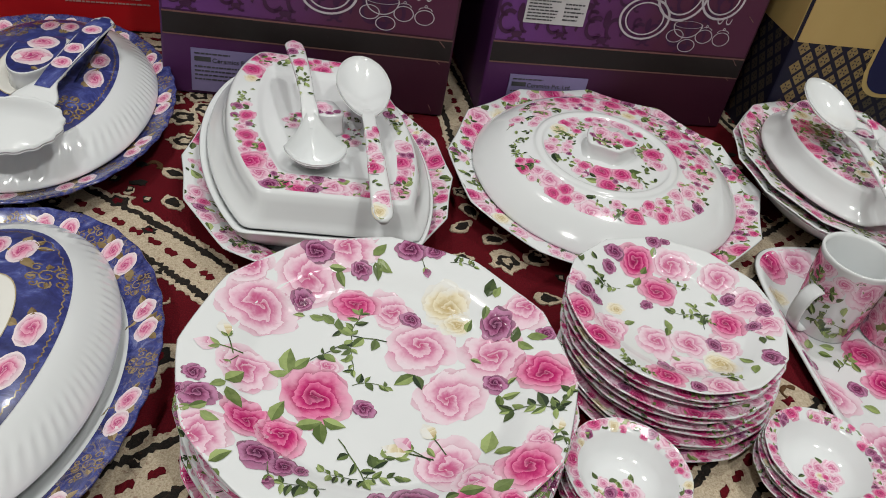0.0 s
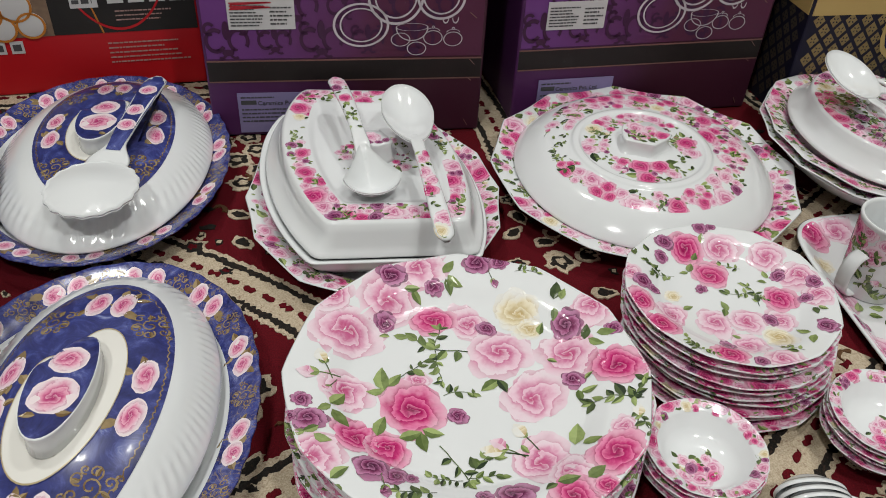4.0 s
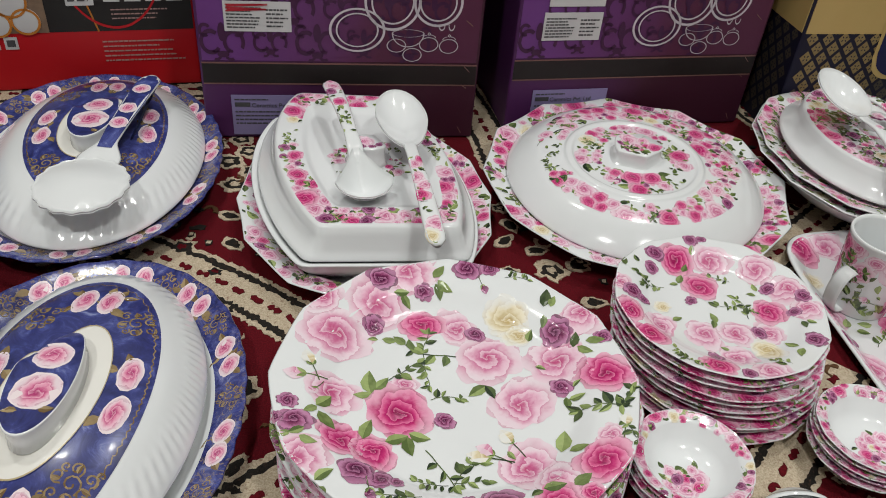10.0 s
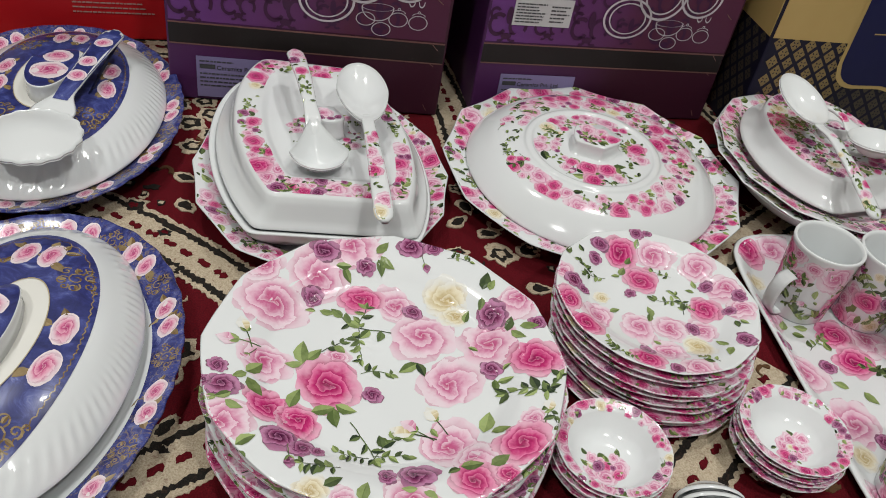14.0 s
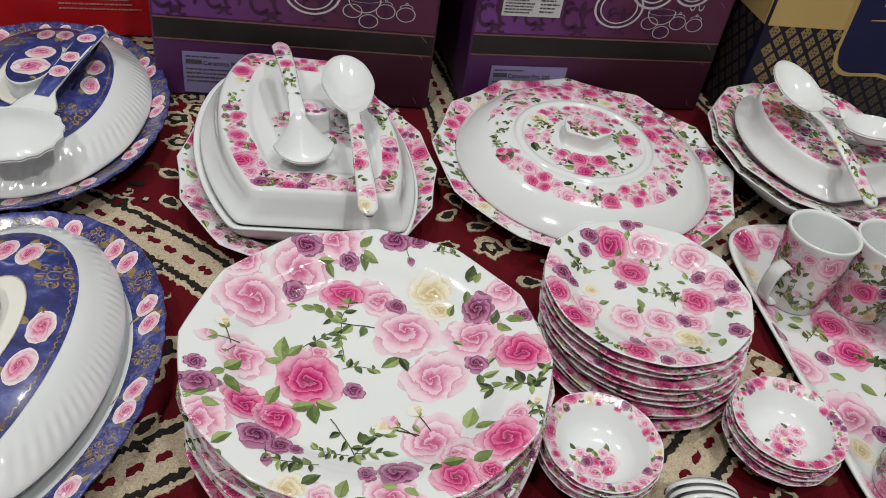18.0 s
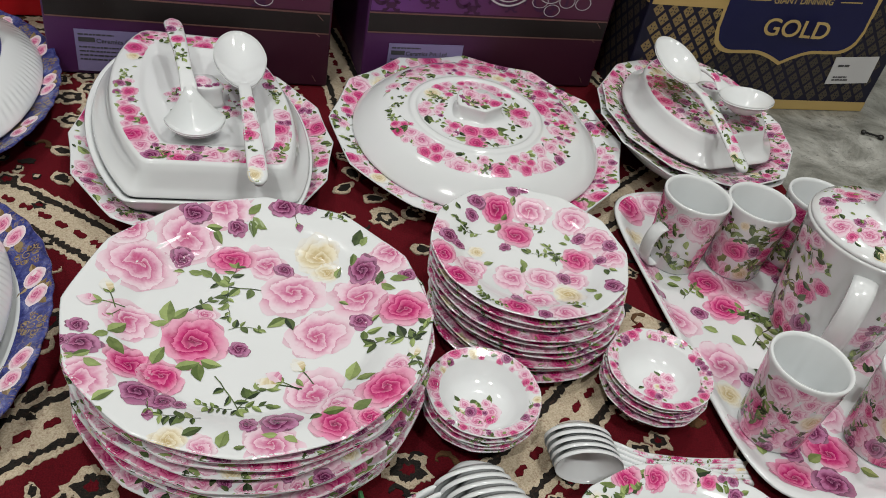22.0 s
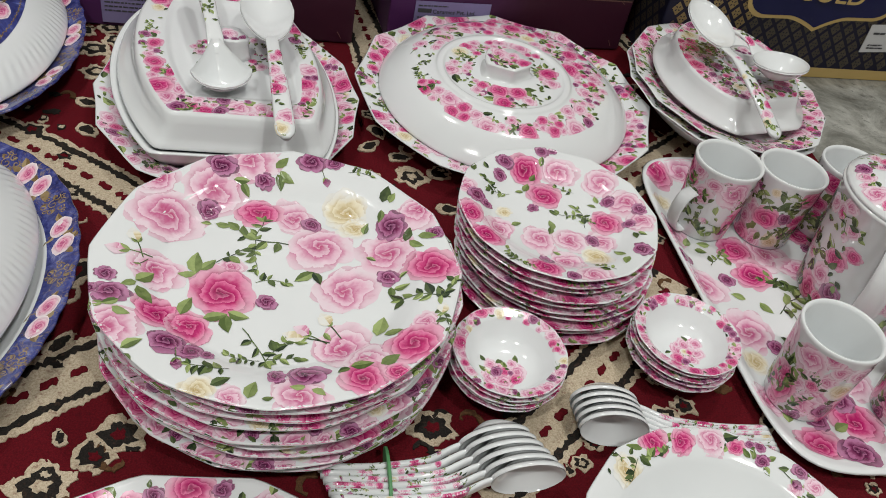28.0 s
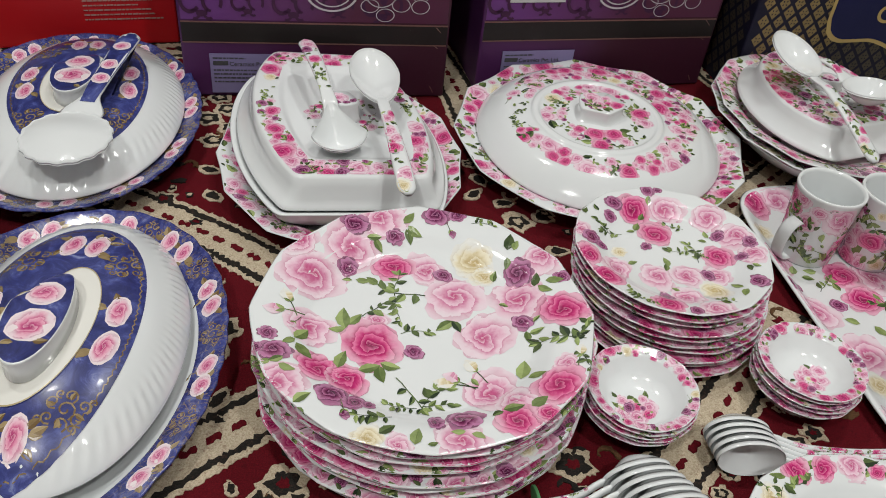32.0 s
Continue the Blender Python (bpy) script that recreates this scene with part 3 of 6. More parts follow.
def arc_points(p0, p1, bulge, n):
    """Points and normals along a shallow arc from p0 to p1."""
    p0, p1 = Vector(p0), Vector(p1)
    d = p1 - p0
    nrm = Vector((-d.y, d.x)).normalized()
    out = []
    for i in range(n + 1):
        t = i / n
        p = p0 + d * t + nrm * bulge * 4 * t * (1 - t)
        tan = (d + nrm * bulge * 4 * (1 - 2 * t)).normalized()
        out.append((p, Vector((-tan.y, tan.x))))
    return out


def strip(pts, lo, hi, mat, z, jag=0.0):
    """A woven line along the points; jag roughens both of its edges, tuft by tuft."""
    low = [lo + carpet_rnd.uniform(-jag, jag) * carpet_rnd.choice((0.4, 1.0, 1.5)) for _ in pts]
    high = [hi + carpet_rnd.uniform(-jag, jag) * carpet_rnd.choice((0.4, 1.0, 1.5)) for _ in pts]
    for k in range(len(pts) - 1):
        (a, na), (b, nb) = pts[k], pts[k + 1]
        q = [a + na * low[k], b + nb * low[k + 1], b + nb * high[k + 1], a + na * high[k]]
        pile_motifs.quad([(v.x, v.y) for v in q], mat, z)


def carpet_band(p0, p1, bulge, width=0.042, dashes=True):
    length = (Vector(p1) - Vector(p0)).length
    pts = arc_points(p0, p1, bulge, max(8, int(length / 0.0026)))
    w = width / 2
    strip(pts, -w - 0.009, -w, M_CREAM, 0.0008, 0.0018)
    strip(pts, w, w + 0.009, M_CREAM, 0.0008, 0.0018)
    strip(pts, -w, w, M_CREAM, 0.0007)
    for s in (-1, 1):
        strip(pts, s * w - 0.0033, s * w + 0.0033, M_BLACK, 0.0014, 0.0019)
    if dashes:
        for k in range(3, len(pts) - 7, 9):
            (a, na), (b, nb) = pts[k], pts[k + 5]
            tan = (b - a).normalized()
            c = (a + b) / 2
            ring = []
            for u, v in ((-1, -0.5), (-0.45, -0.95), (0.1, -0.6), (0.55, -1), (1, -0.3), (0.9, 0.55), (0.35, 0.9), (-0.1, 0.6), (-0.6, 1.0), (-1.05, 0.4)):
                q = c + tan * u * 0.0072 * carpet_rnd.uniform(0.85, 1.1) + na * v * 0.0040 * carpet_rnd.uniform(0.85, 1.1)
                ring.append((q.x, q.y))
            pile_motifs.flat(ring, M_RED, 0.0016)


carpet_band((-0.40, 0.115), (-0.02, 0.435), 0.012)
carpet_band((0.17, 0.245), (0.42, 0.515), -0.008)
carpet_band((-0.36, 0.690), (-0.03, 0.480), 0.022)
carpet_band((0.32, 0.615), (0.62, 0.870), -0.008)
carpet_band((0.065, 1.10), (0.118, 0.850), 0.006)
carpet_band((0.50, 1.06), (0.56, 0.90), 0.0)
carpet_band((-0.62, 0.975), (-0.28, 1.03), 0.0)


def rosette(x, y, r, core=True):
    """A small lobed flower: cream outline, black ring, red or brown heart."""
    spin = carpet_rnd.random() * 6
    for mat, q, z in ((M_CREAM, 1.0, 0.0009), (M_BLACK, 0.66, 0.0013), (M_CREAM if core else M_RED, 0.3, 0.0017)):
        ring = []
        for i in range(18):
            a = 2 * math.pi * i / 18
            rr = r * q * (1 + 0.18 * math.cos(5 * a + spin)) * carpet_rnd.uniform(0.9, 1.1)
            ring.append((x + rr * math.cos(a), y + rr * 0.85 * math.sin(a)))
        pile_motifs.flat(ring, mat, z)


def hook(x, y, r, ang, mat):
    pts = []
    for i in range(9):
        a = ang + i * 0.42
        rr = r * (1 - i * 0.07)
        pts.append(Vector((x + rr * math.cos(a), y + rr * math.sin(a))))
    ring = [(p.x, p.y) for p in pts] + [(x + (p.x - x) * 0.62, y + (p.y - y) * 0.62) for p in reversed(pts)]
    pile_motifs.flat(ring, mat, 0.0010 + 0.0002 * mat)


def drop(x, y, length, ang, fat=0.55):
    """A leaf-shaped motif: cream outline with a black heart."""
    c, sn = math.cos(ang), math.sin(ang)
    for mat, q, z in ((M_CREAM, 1.0, 0.0011), (M_BLACK, 0.62, 0.0016)):
        ring = []
        for i in range(16):
            a = 2 * math.pi * i / 16
            u = math.cos(a) * length / 2 * q
            v = math.sin(a) * length / 2 * fat * q * (1 - 0.35 * math.cos(a))
            j = carpet_rnd.uniform(0.9, 1.1)
            ring.append((x + j * (u * c - v * sn), y + j * (u * sn + v * c)))
        pile_motifs.flat(ring, mat, z)


def dot(x, y, r):
    for mat, q, z in ((M_BLACK, 1.5, 0.0012), (M_CREAM, 0.85, 0.0017)):
        pile_motifs.flat([(x + r * q * math.cos(0.785 + i * 1.571), y + r * q * math.sin(0.785 + i * 1.571)) for i in range(4)], mat, z)


for x, y, a in ((-0.195, 0.676, -40), (-0.206, 0.727, -20), (0.114, 0.727, -60), (0.104, 0.698, 50), (0.139, 0.682, 10), (0.181, 0.656, -15), (0.189, 0.597, 0), (-0.104, 0.284, 80), (0.312, 0.337, 40), (0.404, 0.475, 30), (0.332, 0.535, 100), (-0.148, 0.384, 60), (0.470, 0.898, 40)):
    drop(x, y, 0.030, radians(a))
for x, y, r in ((-0.219, 0.895, 0.016), (-0.205, 0.867, 0.018), (-0.226, 0.841, 0.020), (-0.212, 0.791, 0.018), (-0.250, 0.880, 0.017), (-0.196, 0.822, 0.015), (-0.246, 0.839, 0.016), (0.150, 0.647, 0.018), (0.153, 0.318, 0.020), (0.158, 0.285, 0.014), (-0.128, 0.255, 0.022), (-0.085, 0.300, 0.020), (-0.157, 0.467, 0.020), (0.289, 0.309, 0.009), (0.274, 0.290, 0.009), (0.518, 0.962, 0.018), (0.508, 1.027, 0.016), (0.375, 0.415, 0.012), (0.391, 0.595, 0.018)):
    rosette(x, y, r, carpet_rnd.random() < 0.5)
for x, y in ((-0.222, 0.677), (-0.243, 0.691), (-0.262, 0.706), (0.205, 0.632), (-0.165, 0.660)):
    dot(x, y, 0.0036)
for k in range(620):
    x, y = carpet_rnd.uniform(-0.62, 0.64), carpet_rnd.uniform(0.02, 1.06)
    r = carpet_rnd.uniform(0.006, 0.015)
    pick = carpet_rnd.random()
    if pick < 0.16:
        rosette(x, y, r, carpet_rnd.random() < 0.5)
    elif pick < 0.62:
        hook(x, y, r * 1.3, carpet_rnd.random() * 6, carpet_rnd.choice((M_CREAM, M_CREAM, M_BLACK, M_BROWN)))
    elif pick < 0.78:
        drop(x, y, r * 1.8, carpet_rnd.random() * 6)
    else:
        n = 10
        pile_motifs.flat([(x + r * 0.8 * q * math.cos(a), y + r * 0.5 * q * math.sin(a)) for a, q in ((i * 0.628, carpet_rnd.uniform(0.55, 1.25)) for i in range(n))], carpet_rnd.choice((M_BLACK, M_BLACK, M_CREAM, M_BROWN)), 0.0012)
motif = part("pile_pattern", mesh_of("pile_pattern", pile_motifs.v, pile_motifs.f, [CREAM_PILE, BLACK_PILE, RED_PILE, BROWN_PILE], pile_motifs.i, smooth=False), rug, "cream, black and brown woven motifs")
motif["kind"] = "stuff"


# ---- cartons ----
def carton(name, x0, y0, x1, y1, depth, height, mat, label):
    """A carton whose front bottom edge runs from (x0, y0) to (x1, y1). Local x runs along the front, local -y is the front."""
    ang = math.degrees(math.atan2(y1 - y0, x1 - x0))
    w = math.hypot(x1 - x0, y1 - y0)
    thing = tagged(new(name), label, "box", "cartons against the wall")
    thing.matrix_basis = pose(x0, y0, 0.0016, 0, 0, ang)
    bm = box_bm(0, w, 0, depth, 0, height, 0.004, 3)
    part("carton_body", bm_mesh("carton_body", bm, [mat]), thing)
    return thing, w


def panel(name, thing, x0, x1, z0, z1, mat, out=0.0012, label="", thick=0.0012):
    return part(name, bm_mesh(name, box_bm(x0, x1, -out, -out + thick, z0, z1), [mat]), thing, label)


def flat_text(name, text, thing, x, z, size, mat, out=0.0022, label="", weight=0.0):
    cu = bpy.data.curves.new(name, "FONT")
    cu.body, cu.size, cu.extrude, cu.offset = text, size, 0.0002, size * weight
    cu.materials.append(mat)
    ob = new(name, cu)
    dg = bpy.context.evaluated_depsgraph_get()
    me = bpy.data.meshes.new_from_object(ob.evaluated_get(dg))
    bpy.data.objects.remove(ob)
    if not me.materials:
        me.materials.append(mat)
    return part(name, me, thing, label, pose(x, -out, z, 90, 0, 0))


def bars(name, thing, x0, x1, z_top, rows, pitch, h, mat, seed, out=0.0024, ragged=0.35):
    """Lines of writing that cannot be read: broken plain bars."""
    rnd = random.Random(seed)
    bm = bmesh.new()
    for r in range(rows):
        z = z_top - r * pitch
        x = x0
        end = x1 - rnd.random() * ragged * (x1 - x0)
        while x < end:
            w = rnd.uniform(1.2, 4.0) * h
            q = box_bm(x, min(x + w, end), -out, -out + 0.0004, z - h, z)
            me = bpy.data.meshes.new("tmp")
            q.to_mesh(me)
            q.free()
            bm.from_mesh(me)
            bpy.data.meshes.remove(me)
            x += w + h * 0.6
    return part(name, bm_mesh(name, bm, [mat]), thing)


def ring_mesh(name, thing, cx, cz, rx, rz, w, mat, out=0.0022, n=40, a0=0.0, a1=2 * math.pi):
    v, f = [], []
    for i in range(n + 1):
        a = a0 + (a1 - a0) * i / n
        for q in (1.0, 1.0 - w / rx):
            v.append((cx + rx * q * math.cos(a), -out, cz + rz * q * math.sin(a)))
    for i in range(n):
        f.append((2 * i, 2 * i + 1, 2 * i + 3, 2 * i + 2))
    return part(name, mesh_of(name, v, f, [mat], smooth=False), thing)


def line_pot(thing, cx, cz, s):
    """Line drawing of a lidded pot."""
    ring_mesh("drawn_pot", thing, cx, cz, s, s * 0.8, 0.0012, PALE_INK)
    ring_mesh("drawn_lid", thing, cx, cz + s * 0.72, s * 0.7, s * 0.35, 0.0011, PALE_INK, a0=0, a1=math.pi)
    ring_mesh("drawn_knob", thing, cx, cz + s * 1.15, s * 0.16, s * 0.16, 0.0009, PALE_INK, n=14)


def violet_carton(x0, y0, x1, y1, low):
    thing, w = carton("dinner_set_carton", x0, y0, x1, y1, 0.40, 0.44, PLUM_CARD, "purple dinner set carton with a black band and drawn crockery")
    panel("violet_panel", thing, 0.004, w - 0.004, 0.108, 0.434, PURPLE_CARD, 0.0006, "violet printed upper panel")
    panel("black_band", thing, 0.003, w - 0.003, 0.078, 0.104, BAND_CARD, 0.0009, "black band")
    for z in (0.0765, 0.104):
        panel("copper_line", thing, 0.003, w - 0.003, z, z + 0.0016, GOLD_LINE, 0.0013)
    rnd = random.Random(9)
    for ix in range(5):
        for iz in range(5):
            cx, cz = 0.030 + ix * 0.056 + (iz % 2) * 0.028, 0.132 + iz * 0.043
            k = 1.42 if (ix + iz) % 2 == 0 else 1.10
            for s in (-1, 1):
                ring_mesh("damask_scroll", thing, cx + s * 0.0095 * k, cz, 0.0092 * k, 0.0115 * k, 0.0030 * k, DAMASK, 0.0016, 16, -0.6 if s > 0 else 0.9, 4.2 if s > 0 else 5.7)
                ring_mesh("damask_scroll", thing, cx + s * 0.0135 * k, cz + 0.0105 * k, 0.0055 * k, 0.0062 * k, 0.0026 * k, DAMASK, 0.0016, 12, -2.2 if s > 0 else 0.6, 2.4 if s > 0 else 5.2)
                ring_mesh("damask_scroll", thing, cx + s * 0.0060 * k, cz - 0.0120 * k, 0.0050 * k, 0.0050 * k, 0.0024 * k, DAMASK, 0.0016, 12, 1.0 if s > 0 else -2.0, 5.4 if s > 0 else 2.4)
            ring_mesh("damask_drop", thing, cx, cz + 0.009 * k, 0.0032 * k, 0.0085 * k, 0.0031 * k, DAMASK, 0.0017, 12)
            ring_mesh("damask_drop", thing, cx, cz - 0.011 * k, 0.0050 * k, 0.0030 * k, 0.0049 * k, DAMASK, 0.0017, 12)
    # stickers and drawn crockery
    panel("sticker", thing, 0.034, 0.112, 0.146 + low, 0.183 + low, PAPER, 0.0022, "white printed sticker")
    bars("sticker_print", thing, 0.037, 0.080, 0.176 + low, 7, 0.004, 0.0016, INK, 3, 0.0028)
    bars("sticker_print", thing, 0.083, 0.110, 0.174 + low, 5, 0.005, 0.0018, INK, 4, 0.0028)
    panel("sticker", thing, 0.038, 0.112, 0.191 + low, 0.232, PAPER, 0.0022, "white printed sticker")
    bars("sticker_print", thing, 0.042, 0.108, 0.226, 7, 0.005, 0.0018, INK, 5, 0.0028)
    panel("maker_label", thing, 0.034, 0.140, 0.006, 0.062, LILAC_PAPER, 0.0022, "lilac maker's label")
    bars("maker_print", thing, 0.038, 0.095, 0.057, 1, 0.01, 0.0018, INK, 6, 0.0028)
    flat_text("maker_word", "Ceramics Pvt. Ltd.", thing, 0.0585, 0.0455, 0.0082, INK, 0.0028)
    bars("maker_print", thing, 0.038, 0.057, 0.052, 1, 0.01, 0.0058, INK, 8, 0.0028, 0.0)
    bars("maker_print", thing, 0.038, 0.136, 0.040, 4, 0.0055, 0.0018, INK, 7, 0.0028)
    for cx, cz, rx, rz in ((0.190, 0.150, 0.034, 0.028), (0.232, 0.186, 0.034, 0.036), (0.287, 0.186, 0.030, 0.030)):
        ring_mesh("drawn_plate", thing, cx, cz, rx, rz, 0.0030, PALE_INK)
        ring_mesh("drawn_plate", thing, cx, cz, rx * 0.76, rz * 0.78, 0.0020, PALE_INK)
    ring_mesh("drawn_bowl", thing, 0.252, 0.147, 0.020, 0.018, 0.0014, PALE_INK, a0=math.pi, a1=2 * math.pi)
    ring_mesh("drawn_bowl", thing, 0.252, 0.147, 0.020, 0.005, 0.0014, PALE_INK)
    ring_mesh("drawn_bowl", thing, 0.238, 0.131, 0.012, 0.009, 0.0012, PALE_INK)
    ring_mesh("drawn_bowl", thing, 0.258, 0.119, 0.012, 0.009, 0.0012, PALE_INK)
    line_pot(thing, 0.278, 0.133, 0.012)
    line_pot(thing, 0.303, 0.131, 0.012)
    for cx in (0.293, 0.305):
        ring_mesh("drawn_glass", thing, cx, 0.158, 0.004, 0.007, 0.0010, PALE_INK, a0=math.pi * 0.95, a1=2.05 * math.pi)
    # strips of clear tape and scuffs at the edge
    for k in range(7):
        z = 0.02 + k * 0.045
        scuff = panel("tape_mark", thing, -0.006, rnd.uniform(0.002, 0.006), -0.0004, 0.0004, GOLD_LINE, 0.0018)
        scuff.matrix_basis = pose(w - 0.016 + rnd.uniform(-0.006, 0.006), 0, z + rnd.uniform(-0.012, 0.012), 0, rnd.uniform(35, 65), 0)
    return thing


first = violet_carton(-0.262, 0.895, 0.081, 0.925, 0.0)
for k in range(5):
    stroke = panel("red_scribble", first, 0.0, 0.047 - 0.003 * (k % 3), 0.0, 0.0016, RED_INK, 0.0032, "red pen scribble", 0.0003)
    stroke.matrix_basis = pose(0.037 + 0.0015 * (k % 2), 0, 0.1705 + 0.0019 * k, 0, -3 + 2 * (k % 3), 0)
violet_carton(0.1265, 0.9445, 0.4745, 1.002, -0.0135)

red, rw = carton("dinner_set_carton", -0.72, 0.958, -0.297, 1.045, 0.40, 0.44, RED_CARD, "red and black dinner set carton with a photograph of bowls")
panel("black_panel", red, 0.004, rw - 0.003, 0.082, 0.434, BLACK_CARD, 0.0008, "black upper panel")
bars("carton_print", red, rw - 0.122, rw - 0.014, 0.068, 5, 0.0068, 0.0019, FAINT_INK, 11, 0.0016)
bars("carton_print", red, rw - 0.105, rw - 0.020, 0.112, 3, 0.006, 0.0017, FAINT_INK, 12, 0.0016)
for k in range(4):
    panel("white_square", red, rw - 0.112 + k * 0.026, rw - 0.092 + k * 0.026, 0.122, 0.142, PAPER, 0.0016)
    if k:
        bars("ink_mark", red, rw - 0.109 + k * 0.026, rw - 0.094 + k * 0.026, 0.138 - 0.001 * k, 2, 0.0052, 0.0036, INK, 60 + k, 0.0022, 0.3)
panel("price_sticker", red, rw - 0.158, rw - 0.124, 0.118, 0.142, PAPER, 0.0026, "white price sticker")
bars("price_print", red, rw - 0.155, rw - 0.128, 0.138, 2, 0.009, 0.005, INK, 13, 0.0032, 0.1)
for k in range(5):
    panel("care_symbol", red, rw - 0.33 + k * 0.022, rw - 0.314 + k * 0.022, 0.060, 0.077, PAPER, 0.0016)
    panel("care_mark", red, rw - 0.327 + k * 0.022, rw - 0.317 + k * 0.022, 0.064, 0.073, INK, 0.0022)
ring_mesh("orange_line", red, rw - 0.10, 0.20, 0.07, 0.115, 0.0022, RED_CARD, 0.0018, 24, 3.5, 5.6)
part("orange_line", bm_mesh("orange_line", box_bm(-0.001, 0.001, -0.0018, -0.001, 0, 0.12), [ORANGE_INK]), red, "", pose(rw - 0.124, 0, 0.082, 0, -14, 0))
panel("photograph", red, rw - 0.33, rw - 0.185, 0.082, 0.22, card("photo_card", ((0.30, 0.20, 0.13), (0.12, 0.08, 0.06)), 24.0), 0.0014, "printed photograph of round bowls")
for cx, cz, r in ((rw - 0.225, 0.125, 0.022), (rw - 0.26, 0.115, 0.02), (rw - 0.21, 0.098, 0.018), (rw - 0.245, 0.095, 0.018), (rw - 0.29, 0.105, 0.02)):
    v, f, i = revolve([(circle, r, 0.0), (circle, r * 0.8, 0.0005)], 24)
    me = mesh_of("printed_bowl", v, f, [ORANGE_INK, PAPER], [1] * len(f))
    part("printed_bowl", me, red, "", pose(cx, -0.0022, cz, 90, 0, 0))
    ring_mesh("printed_rim", red, cx, cz, r, r, 0.003, ORANGE_INK, 0.0034, 24)

gold, gw = carton("gold_carton", 0.513, 0.9738, 0.9593, 1.0325, 0.24, 0.44, NAVY_CARD, "gold and navy patterned dinner set carton standing on marble")
gold.location.z = -0.0076
panel("gold_panel", gold, 0.003, 0.376, 0.160, 0.434, GOLD_CARD, 0.0012, "plain gold upper panel")
panel("gold_panel", gold, 0.376, gw - 0.003, 0.198, 0.434, GOLD_CARD, 0.0012, "plain gold upper panel")
panel("gold_foot", gold, 0.002, gw - 0.002, 0.001, 0.017, GOLD_CARD, 0.0010)


def lozenge_net(on_side, length, top_of, seed):
    """Printed net of upright lozenges, each with a four-petalled flower, lighter at the upper end of the front; on the
    side, shade is put into the ink.
    """
    rnd = random.Random(seed)
    pw, ph = 0.0118, 0.0138

    def at(u, w, out):
        return (-out, u, w) if on_side else (u, -out, w)
    for ix in range(int(length / pw) + 1):
        for iz in range(16):
            u, w = 0.004 + ix * pw, 0.0285 + iz * ph
            if (ix + iz) % 2 or u > length - 0.012 or u < 0.010 or w + ph > top_of(u):
                continue
            # the left side never gets the bright ink: its shade is painted in
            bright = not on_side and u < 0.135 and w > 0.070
            ink = BRONZE_CARD if bright else DIM_SHADED_BRONZE
            k = rnd.uniform(0.66, 0.78)
            ring = [at(u, w - ph * k, 0.0010), at(u + pw * k, w, 0.0010), at(u, w + ph * k, 0.0010), at(u - pw * k, w, 0.0010)]
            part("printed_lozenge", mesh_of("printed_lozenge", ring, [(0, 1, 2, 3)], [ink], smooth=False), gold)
            petals, faces = [], []
            for q in range(4):
                a = (q + 0.5) * math.pi / 2
                c, n = math.cos(a), math.sin(a)
                b = len(petals)
                petals += [at(u + 0.0012 * c, w + 0.0012 * n, 0.0013), at(u + 0.0034 * c + 0.0010 * n, w + 0.0034 * n - 0.0010 * c, 0.0013), at(u + 0.0056 * c, w + 0.0056 * n, 0.0013), at(u + 0.0034 * c - 0.0010 * n, w + 0.0034 * n + 0.0010 * c, 0.0013)]
                faces.append((b, b + 1, b + 2, b + 3))
            part("printed_petals", mesh_of("printed_petals", petals, faces, [NAVY_CARD], smooth=False), gold)


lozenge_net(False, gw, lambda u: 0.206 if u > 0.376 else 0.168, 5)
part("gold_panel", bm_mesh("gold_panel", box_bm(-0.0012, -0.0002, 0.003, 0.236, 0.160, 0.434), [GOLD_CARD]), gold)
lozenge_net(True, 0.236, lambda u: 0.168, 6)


def shield(name, x0, x1, z_tip, z_side, z_top, mat, out, grow):
    """The badge: straight sides that sweep in to a point below."""
    cx = (x0 + x1) / 2
    half = (x1 - x0) / 2 + grow
    pts = []
    level = z_tip + 0.46 * (z_side - z_tip)
    for k in range(25):
        u = 1 - k / 24
        corner = 0.034 * (1 - math.sqrt(max(1 - (max(u - 0.72, 0.0) / 0.28) ** 2, 0.0)))
        dip = (level - z_tip) * max(1 - u / 0.40, 0.0) ** 1.5
        pts.append((half * u, level + corner - dip - 0.9 * grow))
    right = [(half, z_top)] + pts
    outline = [(cx + x, -out, z) for x, z in right] + [(cx - x, -out, z) for x, z in reversed(right[:-1])]
    b = len(outline)
    verts = outline + [(cx, -out, (z_side + z_top) / 2)]
    faces = [(i, (i + 1) % b, b) for i in range(b)]
    return part(name, mesh_of(name, verts, faces, [mat], smooth=False), gold)


shield("badge_border", 0.122, 0.370, 0.082, 0.124, 0.43, GOLD_CARD, 0.0022, 0.005)
shield("badge", 0.122, 0.370, 0.084, 0.124, 0.43, BADGE_CARD, 0.0028, 0.0)["label"] = "navy badge with gold lettering"
flat_text("badge_word", "GOLD", gold, 0.193, 0.128, 0.0375, GOLD_CARD, 0.0034, "gold lettering", 0.012).matrix_basis @= Matrix(((1, 0.22, 0, 0), (0, 1, 0, 0), (0, 0, 1, 0), (0, 0, 0, 1))) @ pose(0, 0, 0, 0, 0, 6)
flat_text("badge_word", "GIANT DINNING", gold, 0.193, 0.176, 0.0132, GOLD_CARD, 0.0034)
for x in (0.150, 0.306):
    panel("badge_rule", gold, x, x + 0.038, 0.1795, 0.1812, GOLD_CARD, 0.0034, "", 0.0004)
panel("brand_bar", gold, 0.160, 0.330, 0.200, 0.236, PAPER, 0.0034, "pale lettering", 0.0004)
